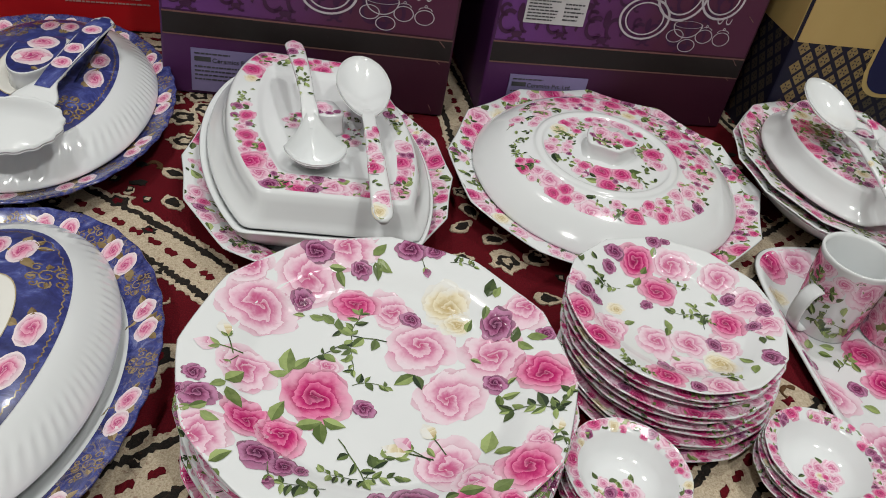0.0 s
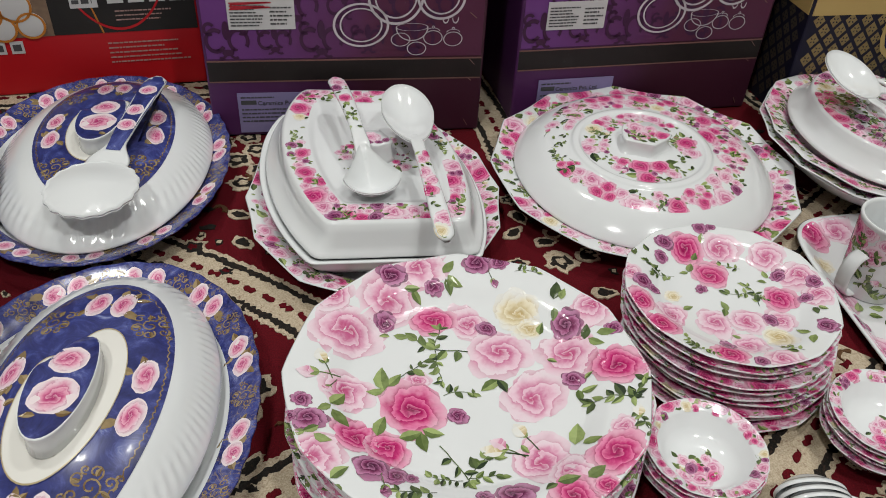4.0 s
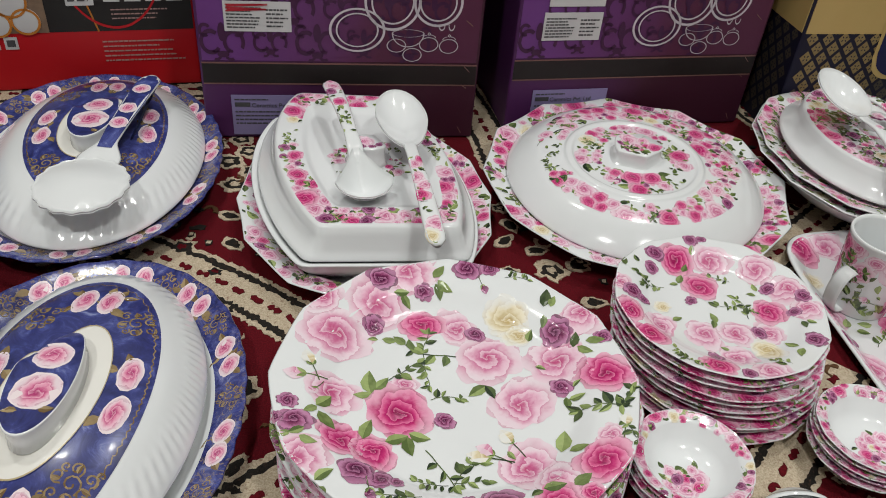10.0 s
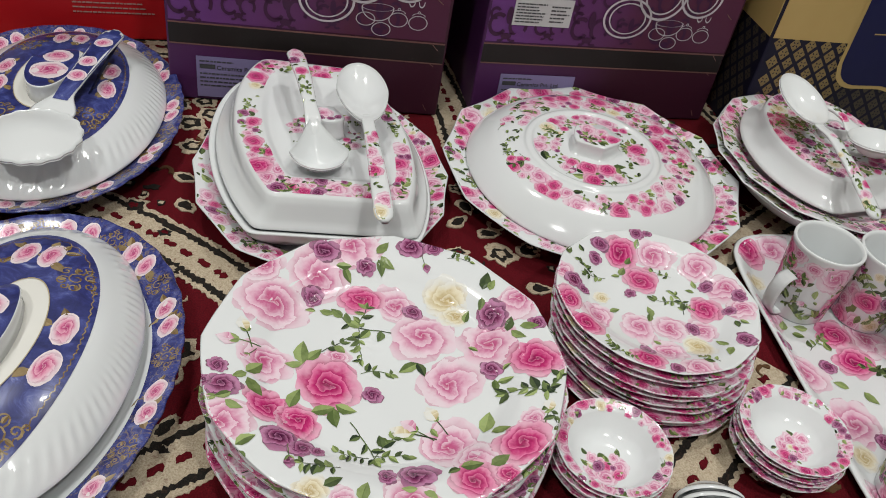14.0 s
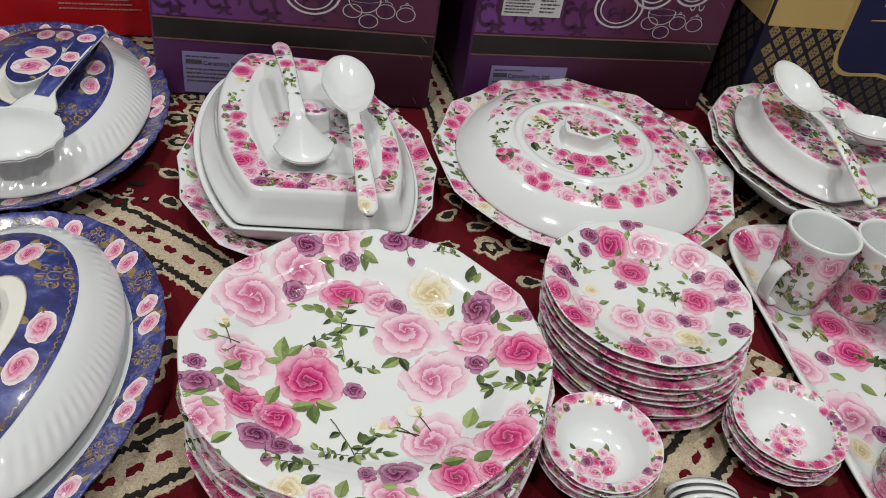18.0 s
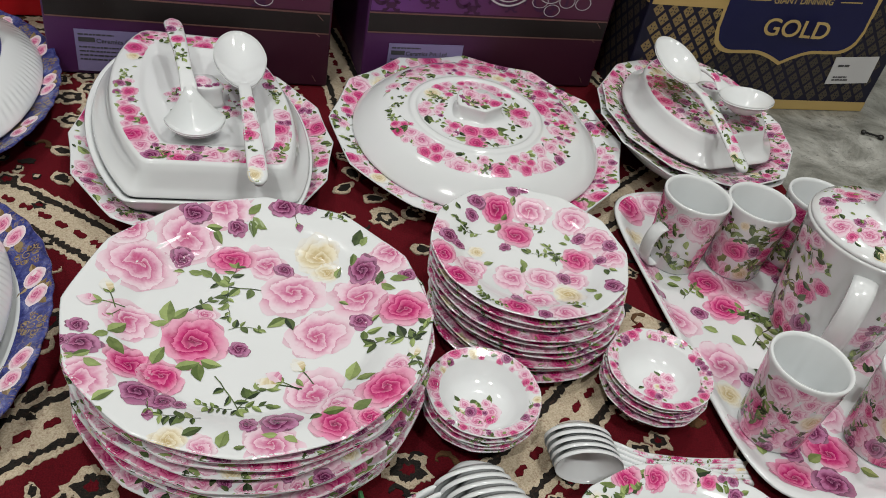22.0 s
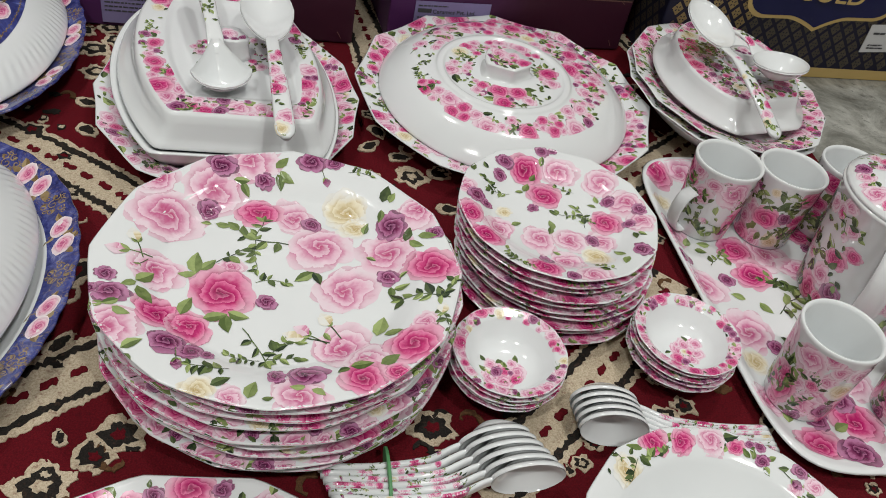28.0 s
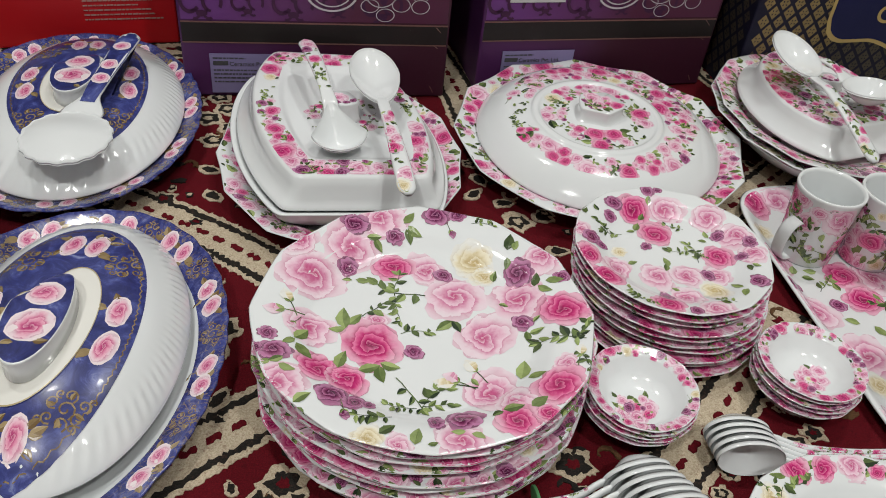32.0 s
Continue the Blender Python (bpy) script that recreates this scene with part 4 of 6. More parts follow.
tag = panel("sticker", gold, 0.347, 0.426, 0.037, 0.083, PAPER, 0.0036, "white paper sticker")
tag.matrix_basis = pose(0, 0, 0, 0, -1.5, 0)
bars("sticker_print", gold, 0.354, 0.376, 0.080, 1, 0.01, 0.0032, INK, 21, 0.0046)
bars("sticker_print", gold, 0.354, 0.392, 0.060, 2, 0.005, 0.0022, INK, 22, 0.0046)


for ob in gold.children:
    if ob.name.startswith(("badge", "sticker", "brand")):
        ob.matrix_basis = pose(0.25, 0, 0.12, 0, -2.0, 0) @ pose(-0.25, 0, -0.12) @ ob.matrix_basis


# ---- plates and bowls ----
def plate_mesh(name, R, h, outline, n=120):
    def lip(z):
        return lambda a: z - 0.9 * R * (1.0 - outline(a)) * 0.5
    rings = [(circle, 0.60 * R, 0.0), (circle, 0.64 * R, 0.0), (circle, 0.68 * R, 0.0040), (circle, 0.76 * R, 0.48 * h), (outline, 0.965 * R, lip(h - 0.0030)), (outline, 0.993 * R, lip(h - 0.0014)), (outline, 1.0 * R, lip(h - 0.0008)),
             (outline, 0.992 * R, lip(h)), (outline, 0.97 * R, lip(h - 0.0009)), (circle, 0.86 * R, h * 0.82), (circle, 0.775 * R, h * 0.66), (circle, 0.745 * R, h * 0.55), (circle, 0.695 * R, h * 0.27 + 0.002), (circle, 0.665 * R, 0.0050), (circle, 0.63 * R, 0.0035), (circle, 0.3 * R, 0.0030)]
    return lathe(name, rings, [WHITE], (0,), n)


def stack(name, n, R, h, x, y, z0, z1, outline, label, category, group, seed, lean=(0.0, 0.0)):
    """Plates one in another from rim height z0 to z1. Returns the top one."""
    rnd = random.Random(seed)
    me = plate_mesh(name, R, h, outline)
    top, shared = None, None
    for k in range(n):
        ob = part(name, me)
        u = k / (n - 1)
        z = 0.0018 + max((z0 - h - 0.0018) + (z1 - z0) * u, 0.0)
        last = k == n - 1
        j = 0.0 if last else 0.0034
        ob.matrix_basis = pose(x + lean[0] * (1 - u) + rnd.uniform(-j, j), y + lean[1] * (1 - u) + rnd.uniform(-j, j), z, 0 if last else rnd.uniform(-0.25, 0.25), 0 if last else rnd.uniform(-0.25, 0.25), 0 if last else rnd.uniform(0, 360))
        tagged(ob, label, category, group)
        if shared is None:
            shared = rim_print(me, lambda a: R * outline(a), 0.80, 0.99, int(1150 * R), R * 0.075, R * 0.125, seed + 200, ob).data
        elif not last:
            tagged(part("rim_print", shared, ob, "rose print on the rim"), kind="stuff")
        top = ob
    return top


big = stack("dinner_plate", 9, 0.141, 0.021, 0.024, 0.394, 0.023, 0.104, scallop(12, 0.020), "white melamine dinner plate printed with pink roses, in a stack", "plate", "stack of dinner plates", 3, (0.004, 0.004))
p = Print(11, True)
p.leaf_lift = 0.00050
for x, y, r in ((-95, 51, 24), (-62, 92, 25), (-33, 122, 22), (-109, 87, 18), (4, 70, 17), (29, 33, 24), (52, -10, 23), (83, 30, 22), (109, 71, 19), (-92, -8, 18), (-112, -74, 20), (50, -70, 20), (66, -88, 14), (21, -129, 19), (-24, -130, 9), (-40, 5, 10), (134, 2, 8), (109, -52, 10)):
    p.rose(x / 1000, y / 1000, r / 830, K_PINK)
for x, y, r in ((-43, -22, 24), (-24, 71, 18), (119, 11, 20), (101, -74, 20), (-84, -51, 17), (-62, -62, 17), (63, -107, 17), (86, -102, 9)):
    p.rose(x / 1000, y / 1000, r / 890, K_MAG)
for x, y, r in ((-58, 114, 14), (-64, 68, 10), (-22, 104, 9), (20, 62, 9), (17, 129, 13), (36, 130, 9), (87, 60, 15), (122, 48, 8), (84, 5, 10), (-124, -25, 8), (-117, -43, 13), (-131, -42, 6), (-9, -30, 8), (-72, -83, 14), (-56, -88, 10), (25, -104, 14), (4, -107, 8), (-45, -88, 6)):
    p.rose(x / 1000, y / 1000, r / 1000, K_PUR)
for x, y, r in ((47, 80, 18), (55, 61, 12), (-46, -126, 12)):
    p.rose(x / 1000, y / 1000, r / 850, K_CREAM)
for x, y, s, a in ((-14, 118, 17, 54), (-10, 116, 17, -40), (-12, 112, 15, -74), (-41, 100, 14, -58), (-48, 100, 14, 9), (-57, 54, 14, -4), (-60, 53, 9, 180), (-64, -5, 24, 95), (-64, -5, 14, 184), (-62, -1, 17, 50), (25, 6, 19, -142), (24, 6, 15, -65), (66, 27, 9, -21), (64, 55, 13, 72), (79, 85, 20, 75), (78, 77, 12, -99), (85, 84, 13, 67), (98, 41, 15, 75), (101, 41, 14, -34), (108, 45, 16, 0), (88, -7, 13, 9), (86, -5, 13, -90), (93, 5, 8, 34)):
    p.leaf(x / 1000, y / 1000, s / 1000, radians(a), K_DARK if s % 5 == 0 else K_GREEN, 0.26)
for x, y, s, a in ((-104, -25, 18, 56), (-103, -26, 12, -142), (-102, -30, 19, -47), (-110, -49, 13, -149), (-119, -54, 11, -156), (-113, -57, 14, -18), (-69, -48, 19, 72), (-53, -50, 18, 18), (-37, -45, 18, -78), (-36, -42, 17, -17), (-99, -95, 16, 42), (-96, -99, 10, -61), (-38, -121, 15, 36), (-13, -131, 17, 77), (-4, -131, 8, 16), (24, -118, 11, 180), (28, -120, 11, -29), (54, -96, 17, 11), (75, -95, 17, 35), (54, -98, 10, -153), (74, -59, 22, 75), (79, -60, 14, 9), (35, -57, 9, -54), (54, 124, 15, 36)):
    p.leaf(x / 1000, y / 1000, s / 1000, radians(a), K_DARK if s % 5 == 0 else K_GREEN, 0.28)
for x, y, s, a in ((3, 36, 44, 181), (-23, 34, 28, 90), (-23, 30, 26, -90), (-51, 9, 30, 41), (-19, -10, 24, 24), (130, -26, 36, -178), (122, -31, 26, 94), (122, -34, 26, -110), (-24, -57, 36, -69), (-5, -87, 28, 71), (-5, -85, 24, 17), (-9, -87, 22, -177), (-28, -102, 26, -171), (49, 119, 20, 18)):
    p.sprig(x / 1000, y / 1000, s / 1000, radians(a))
for x, y, s, a, kind in ((-115, 4, 16, 184, K_PINK), (-110, 15, 14, 115, K_CREAM), (21, -63, 17, 169, K_CREAM), (24, -60, 14, 150, K_PINK), (39, -49, 14, 124, K_CREAM), (-63, -99, 11, -79, K_PUR), (29, 111, 9, -72, K_PUR), (-105, -7, 9, -120, K_PINK), (122, -43, 12, 70, K_CREAM)):
    p.bud(x / 1000, y / 1000, s / 1000, radians(a), kind)
p.lay("rose_print", on_top(big.data, None, lambda a: 0.1408 * scallop(12, 0.020)(a)), big, "pink, magenta and purple roses with green leaves")

small = stack("side_plate", 10, 0.097, 0.016, 0.272, 0.510, 0.018, 0.086, scallop(12, 0.020), "white melamine side plate printed with small roses, in a stack", "plate", "stack of side plates", 4, (0.008, -0.010))
p = Print(12, True)
p.leaf_lift = 0.00050
for x, y, r in ((13, 67, 16), (54, 53, 15), (-22, -34, 15), (9, -31, 15), (72, 22, 15), (39, -29, 12), (-1, -62, 14), (-60, -24, 14), (18, -86, 13), (81, -6, 12), (-87, 24, 10)):
    p.rose(x / 1000, y / 1000, r / 800, K_PINK)
for x, y, r in ((-22, 65, 16), (-6, 33, 15), (49, -2, 14), (-74, -44, 14), (-86, -13, 13), (-25, -78, 12)):
    p.rose(x / 1000, y / 1000, r / 780, K_MAG)
for x, y, r in ((-43, 70, 9), (-50, 52, 7), (-21, 12, 6), (-77, 14, 10), (-68, 8, 6), (57, 29, 7), (83, 12, 8), (70, -5, 6), (30, -29, 7), (72, -46, 9), (-21, -63, 7), (-3, -89, 6), (-2, 90, 7), (9, 92, 5)):
    p.rose(x / 1000, y / 1000, r / 920, K_PUR)
for x, y, r in ((29, -53, 12), (-51, 2, 7)):
    p.rose(x / 1000, y / 1000, r / 800, K_CREAM)
for x, y, s, a in ((-42, 29, 20, 183), (-56, 30, 18, 94), (26, -11, 28, 100), (23, 5, 20, 170), (23, 3, 14, -10), (25, 40, 18, 153), (-50, -76, 18, 142), (-52, -73, 16, -23), (39, -76, 15, 135)):
    p.sprig(x / 1000, y / 1000, s / 1000, radians(a))
for x, y, s, a in ((-5, -17, 13, 103), (-8, -14, 11, -105), (-27, 35, 9, -173), (-27, 36, 14, 62), (44, 21, 9, 166), (47, 27, 11, 95), (71, -19, 10, -90), (75, -19, 9, -45), (57, -56, 13, -122), (55, -52, 12, 131), (-62, 55, 10, 108), (-77, 48, 15, 100), (-5, 72, 12, 76), (34, -77, 10, 153), (-5, -52, 8, 153), (-5, 11, 10, -53), (-46, -16, 11, 22), (-18, 53, 12, 59)):
    p.leaf(x / 1000, y / 1000, s / 1000, radians(a), K_DARK if s % 5 == 0 else K_GREEN, 0.27)
p.lay("rose_print", on_top(small.data, None, lambda a: 0.0968 * scallop(12, 0.020)(a)), small, "pink and magenta roses with green leaves")


def bowl_mesh(name, R, h, outline, n=96):
    rings = [(circle, 0.42 * R, 0.0), (circle, 0.46 * R, 0.0), (circle, 0.62 * R, h * 0.16), (circle, 0.80 * R, h * 0.55), (outline, 0.975 * R, h * 0.93), (outline, 1.0 * R, h - 0.0009), (outline, 0.992 * R, h), (outline, 0.97 * R, h - 0.0006),
             (circle, 0.80 * R, h * 0.90), (circle, 0.755 * R, h * 0.80), (circle, 0.64 * R, h * 0.42), (circle, 0.5 * R, h * 0.18), (circle, 0.3 * R, h * 0.10)]
    return lathe(name, rings, [WHITE], (0,), n)


def bowl_stack(x, y, seed, turn):
    rnd = random.Random(seed)
    outline = scallop(12, 0.014)
    me = bowl_mesh("dessert_bowl", 0.0490, 0.0265, outline)
    shared = None
    for k in range(5):
        ob = part("dessert_bowl", me)
        last = k == 4
        ob.matrix_basis = pose(x + (0 if last else rnd.uniform(-0.002, 0.002)), y + (0 if last else rnd.uniform(-0.002, 0.002)), 0.0018 + k * 0.0054, 0, 0, turn if last else rnd.uniform(0, 360))
        tagged(ob, "small white bowl with a rose-printed rim, in a stack", "bowl", "stacks of dessert bowls")
        if shared is None:
            shared = rim_print(me, lambda a: 0.049 * outline(a), 0.80, 0.975, 95, 0.004, 0.0075, seed + 300, ob).data
        elif not last:
            tagged(part("rim_print", shared, ob, "rose print on the rim"), kind="stuff")
    p = Print(seed)
    p.scatter(lambda a, b: 0.0390 < math.hypot(a, b) < 0.0478, (-0.05, 0.05, -0.05, 0.05), 44, 0.0050, 0.0080, 0.74, 2, fine=False, sprigs=0.6)
    p.scatter(lambda a, b: math.hypot((a + 0.001) / 0.0185, (b + 0.007) / 0.013) < 1, (-0.03, 0.03, -0.03, 0.03), 11, 0.0052, 0.0085, 0.6, 2, fine=False, sprigs=0.8)
    p.lay("rose_print", on_top(me, lambda a, b: math.hypot(a, b) < 0.024 or 0.0375 < math.hypot(a, b) < 0.049 * outline(math.atan2(b, a)) * 0.996), ob, "rose print on the rim and in the middle")


bowl_stack(0.2135, 0.3635, 36, 0)
bowl_stack(0.3805, 0.3960, 32, 40)

front_bowl = part("serving_bowl", bowl_mesh("serving_bowl", 0.112, 0.053, scallop(14, 0.02)))
front_bowl.matrix_basis = pose(0.350, 0.181, 0.0018)
tagged(front_bowl, "large white serving bowl with a wide rose-printed rim", "bowl")
p = Print(33, True)
p.scatter(lambda a, b: 0.090 < math.hypot(a, b) < 0.107, (-0.11, 0.11, -0.11, 0.11), 30, 0.009, 0.0135, 0.95, 3)
p.lay("rose_print", on_top(front_bowl.data, lambda a, b: math.hypot(a, b) > 0.088, lambda a: 0.1116 * scallop(14, 0.02)(a)), front_bowl, "rose print on the rim")

front_plate = part("serving_plate", plate_mesh("serving_plate", 0.178, 0.022, scallop(14, 0.02)))
front_plate.matrix_basis = pose(-0.020, 0.080, 0.0018)
tagged(front_plate, "large white serving plate with a rose-printed rim", "plate")
p = Print(34, True)
p.scatter(lambda a, b: 0.128 < math.hypot(a, b) < 0.168, (-0.18, 0.18, -0.18, 0.18), 60, 0.011, 0.017, 0.85, 3)
p.lay("rose_print", on_top(front_plate.data, None, lambda a: 0.1762 * scallop(14, 0.02)(a)), front_plate, "rose print on the rim")


# ---- serving dishes with lids ----
def spoon_parts(thing, length, bowl_l, bowl_w, depth, hump, handle_print, seed, wavy=0.0, handle_w=0.011, face=1, shell=0.0024, neck=0.24, edge=0, flare=0.0):
    """A moulded spoon along local x: bowl at x = 0, handle tip at x = length. face 1: bowl opens upward. flare draws the back of the bowl out into the handle."""
    climb = depth * 0.75 * flare
    n, m = 64, 10
    verts, faces = [], []
    for side in (0, 1):
        for k in range(m + 1):
            q = k / m
            for i in range(n):
                a = 2 * math.pi * i / n
                rim = 1 + (wavy * math.cos(17 * a) if q > 0.8 else 0)
                rr = q * rim
                x = rr * bowl_l / 2 * math.cos(a) * (1.0 if math.cos(a) < 0 else 0.96)
                y = rr * bowl_w / 2 * math.sin(a)
                lean = max(math.cos(a), 0.0) ** 2
                dish = 1 - q * q
                z = -face * depth * (dish * (1 - lean) + dish * dish * lean) + (shell if side else 0.0)
                if flare and math.cos(a) > 0:
                    x *= 1 + flare * math.cos(a) ** 2
                    y *= (1 - min(0.66, 1.25 * flare) * math.cos(a)) * max(abs(math.sin(a)), 0.01) ** (-0.5 * flare)
                    z += climb * (q * math.cos(a)) ** 2
                verts.append((x, y, z))
    for side in (0, 1):
        o = side * (m + 1) * n
        for k in range(m):
            for i in range(n):
                j = (i + 1) % n
                f = (o + k * n + i, o + k * n + j, o + (k + 1) * n + j, o + (k + 1) * n + i)
                faces.append(f if side else f[::-1])
    for i in range(n):
        j = (i + 1) % n
        faces.append((m * n + i, m * n + j, (m + 1) * n + m * n + j, (m + 1) * n + m * n + i))
    part("bowl", mesh_of("bowl", verts, faces, [WHITE]), thing)
    # handle: grows out of the bowl, sweeps up over the neck and runs on as a flat bar
    verts, faces, idx = [], [], []
    steps, sec = 40, 10
    x_start, x_rim = bowl_l * 0.33 * (1 + 0.9 * flare), bowl_l * 0.48 * (1 + flare)

    def height(x):
        rr = x / x_rim
        if rr < 1:
            return -face * depth * (1 - rr * rr) ** 2 + shell * 0.5 + climb * rr * rr + (0.0006 if flare else 0.0)
        d = x - x_rim
        u = min(d / (length - x_rim), 1.0)
        v = min(d / (depth * 2.0), 1.0)
        rise = depth * 0.40 * v * v * (3 - 2 * v) * (1 - u) if face > 0 else 0.0
        if flare:
            rise = climb * (1 - u) * (1 + 1.2 * u) + 0.0006
        return shell * 0.5 + rise + hump * math.sin(math.pi * u)

    def half_width(x):
        rr = x / x_rim
        if rr < 0.97:
            return bowl_w / 2 * neck * (1.0 if rr > 0.75 else 0.6 + 1.6 * (rr - 0.5))
        u = min((x - 0.97 * x_rim) / (length * 0.16), 1.0)
        u = u * u * (3 - 2 * u)
        t = max((x - x_rim) / (length - x_rim), 0.0)
        return bowl_w / 2 * neck * (1 - u) + handle_w * (0.66 + 0.34 * min(t * 1.3, 1.0)) * u
    for k in range(steps + 1):
        t = (k / steps) ** 1.4
        x = x_start + (length - x_start) * t
        w, z = half_width(x), height(x)
        if t > 0.93:
            w *= math.sqrt(max(1 - ((t - 0.93) / 0.075) ** 2, 0.02))
        inner = min(max((x / x_rim - 0.94) / 0.10, 0.0), 1.0)
        th = shell * (0.36 + 0.15 * inner) + (0.0026 - shell * 0.5) * min(max((x - x_rim) / (length * 0.2), 0.0), 1.0)
        for i in range(sec):
            a = 2 * math.pi * i / sec
            c, s = math.cos(a), math.sin(a)
            verts.append((x, math.copysign(abs(c) ** 0.6, c) * w, z + math.copysign(abs(s) ** 0.7, s) * th))
    for k in range(steps):
        for i in range(sec):
            j = (i + 1) % sec
            faces.append((k * sec + i, (k + 1) * sec + i, (k + 1) * sec + j, k * sec + j))
    faces += [tuple(range(sec)), tuple(reversed(range(steps * sec, (steps + 1) * sec)))]
    body = mesh_of("handle", verts, faces, [WHITE])
    h = part("handle", body, thing)
    if handle_print == "blue":
        put = on_top(body)
        x_lo, x_hi = x_rim + (length - x_rim) * 0.10, length * 0.985
        gv = [put(x_lo + (x_hi - x_lo) * i / 20, handle_w * 0.90 * (j / 3 - 1) * min(1.0, 0.66 + abs(i / 20 - 0.0) * 0.6), 0.00045) for i in range(21) for j in range(7)]
        gv = [g if g is not None else Vector((0, 0, -0.05)) for g in gv]
        part("handle_print", mesh_of("handle_print", gv, [(i * 7 + j, i * 7 + j + 1, (i + 1) * 7 + j + 1, (i + 1) * 7 + j) for i in range(20) for j in range(6)], [NAVY]), h, "deep blue print")
    if handle_print:
        p = Print(seed)
        lo = x_rim + (length - x_rim) * 0.14
        if handle_print == "blue":
            for u in (0.25, 0.45, 0.75):
                p.rose(lo + (length - lo) * u, 0.0, handle_w * 0.75, K_ROSE, halo=True, fine=False)
        else:
            p.scatter(lambda a, b: True, (lo, length * 0.99, -handle_w * 0.8, handle_w * 0.8), int((length - lo) / 0.011), handle_w * 0.7, handle_w * 1.0, 0.7, 1, fine=False, sprigs=0.4)
        up = 0.0006 if handle_print == "blue" else 0.0
        laid = on_top(body)
        p.lay("handle_print", lambda a, b, l: laid(a, b, l + up), h, "rose print")
    if edge:
        tree = BVHTree.FromPolygons([Vector(v) for v in verts], faces)

        def side(x, b, lift):
            g = tree.ray_cast(Vector((x, edge * 1.0, height(x) + b)), Vector((0, -edge, 0)))[0]
            return None if g is None else g + Vector((0, edge * lift, 0))
        p = Print(seed + 500)
        p.scatter(lambda a, b: True, (lo, length * 0.97, -0.0016, 0.0016), 7, 0.0042, 0.0060, 0.95, 0, fine=False)
        p.lay("handle_print", side, h, "rose print")
    return thing


def place_spoon(name, label, bowl, tip, twist=0.0, group="serving spoons", **kw):
    thing = tagged(new(name), label, "spoon", group)
    b, t = Vector(bowl), Vector(tip)
    d = (t - b)
    spoon_parts(thing, d.length, **kw)
    x = d.normalized()
    y = Vector((0, 0, 1)).cross(x).normalized()
    z = x.cross(y)
    m = Matrix((x, y, z)).transposed().to_4x4()
    thing.matrix_basis = Matrix.Translation(b) @ m @ pose(0, 0, 0, twist, 0, 0)
    return thing


def oval_plate(name, rx, ry, h, cut, cut_angle, lobes, label, x, y, z, turn, seed, inner=0.74, r0=0.0075, r1=0.0125, count=90):
    def o(a):
        return cut_oval(rx, ry, cut_angle, cut)(a) * scallop(lobes, 0.03)(a)

    def s(a):
        return cut_oval(rx, ry, cut_angle, cut)(a)
    rings = [(s, 0.60, 0.0), (s, 0.66, 0.0), (s, 0.80, h * 0.38), (o, 0.985, h - 0.0025), (o, 1.0, h - 0.0008), (o, 0.993, h), (o, 0.975, h - 0.0006), (s, 0.81, h * 0.76), (s, 0.765, h * 0.56), (s, 0.71, 0.006), (s, 0.4, 0.004)]
    ob = part(name, lathe(name, rings, [WHITE], (0,), 144))
    ob.matrix_basis = pose(x, y, z, 0, 0, turn)
    tagged(ob, label, "plate")
    p = Print(seed, True)
    p.scatter(lambda a, b: inner < math.hypot(a, b) / s(math.atan2(b, a)) < 0.955, (-rx, rx, -ry, ry), count, r0, r1, 0.76, 3)
    p.lay("rose_print", on_top(ob.data, None, lambda a: o(a) * 0.989), ob, "rose print on the rim")
    return ob


def two_cut(rx, ry, front, back, tilt=radians(16.5), soft=0.007):
    """A leaning oval whose front and back are cut off straight."""
    def r(a):
        e = rx * ry / math.hypot(ry * math.cos(a - tilt), rx * math.sin(a - tilt))
        for ang, cut in ((-math.pi / 2 + 0.06, front), (math.pi / 2, back)):
            c = math.cos(a - ang)
            if c > 0.05:
                d = cut / c
                h = max(soft - abs(e - d), 0.0) / soft
                e = min(e, d) - h * h * soft * 0.25
        return e
    return r


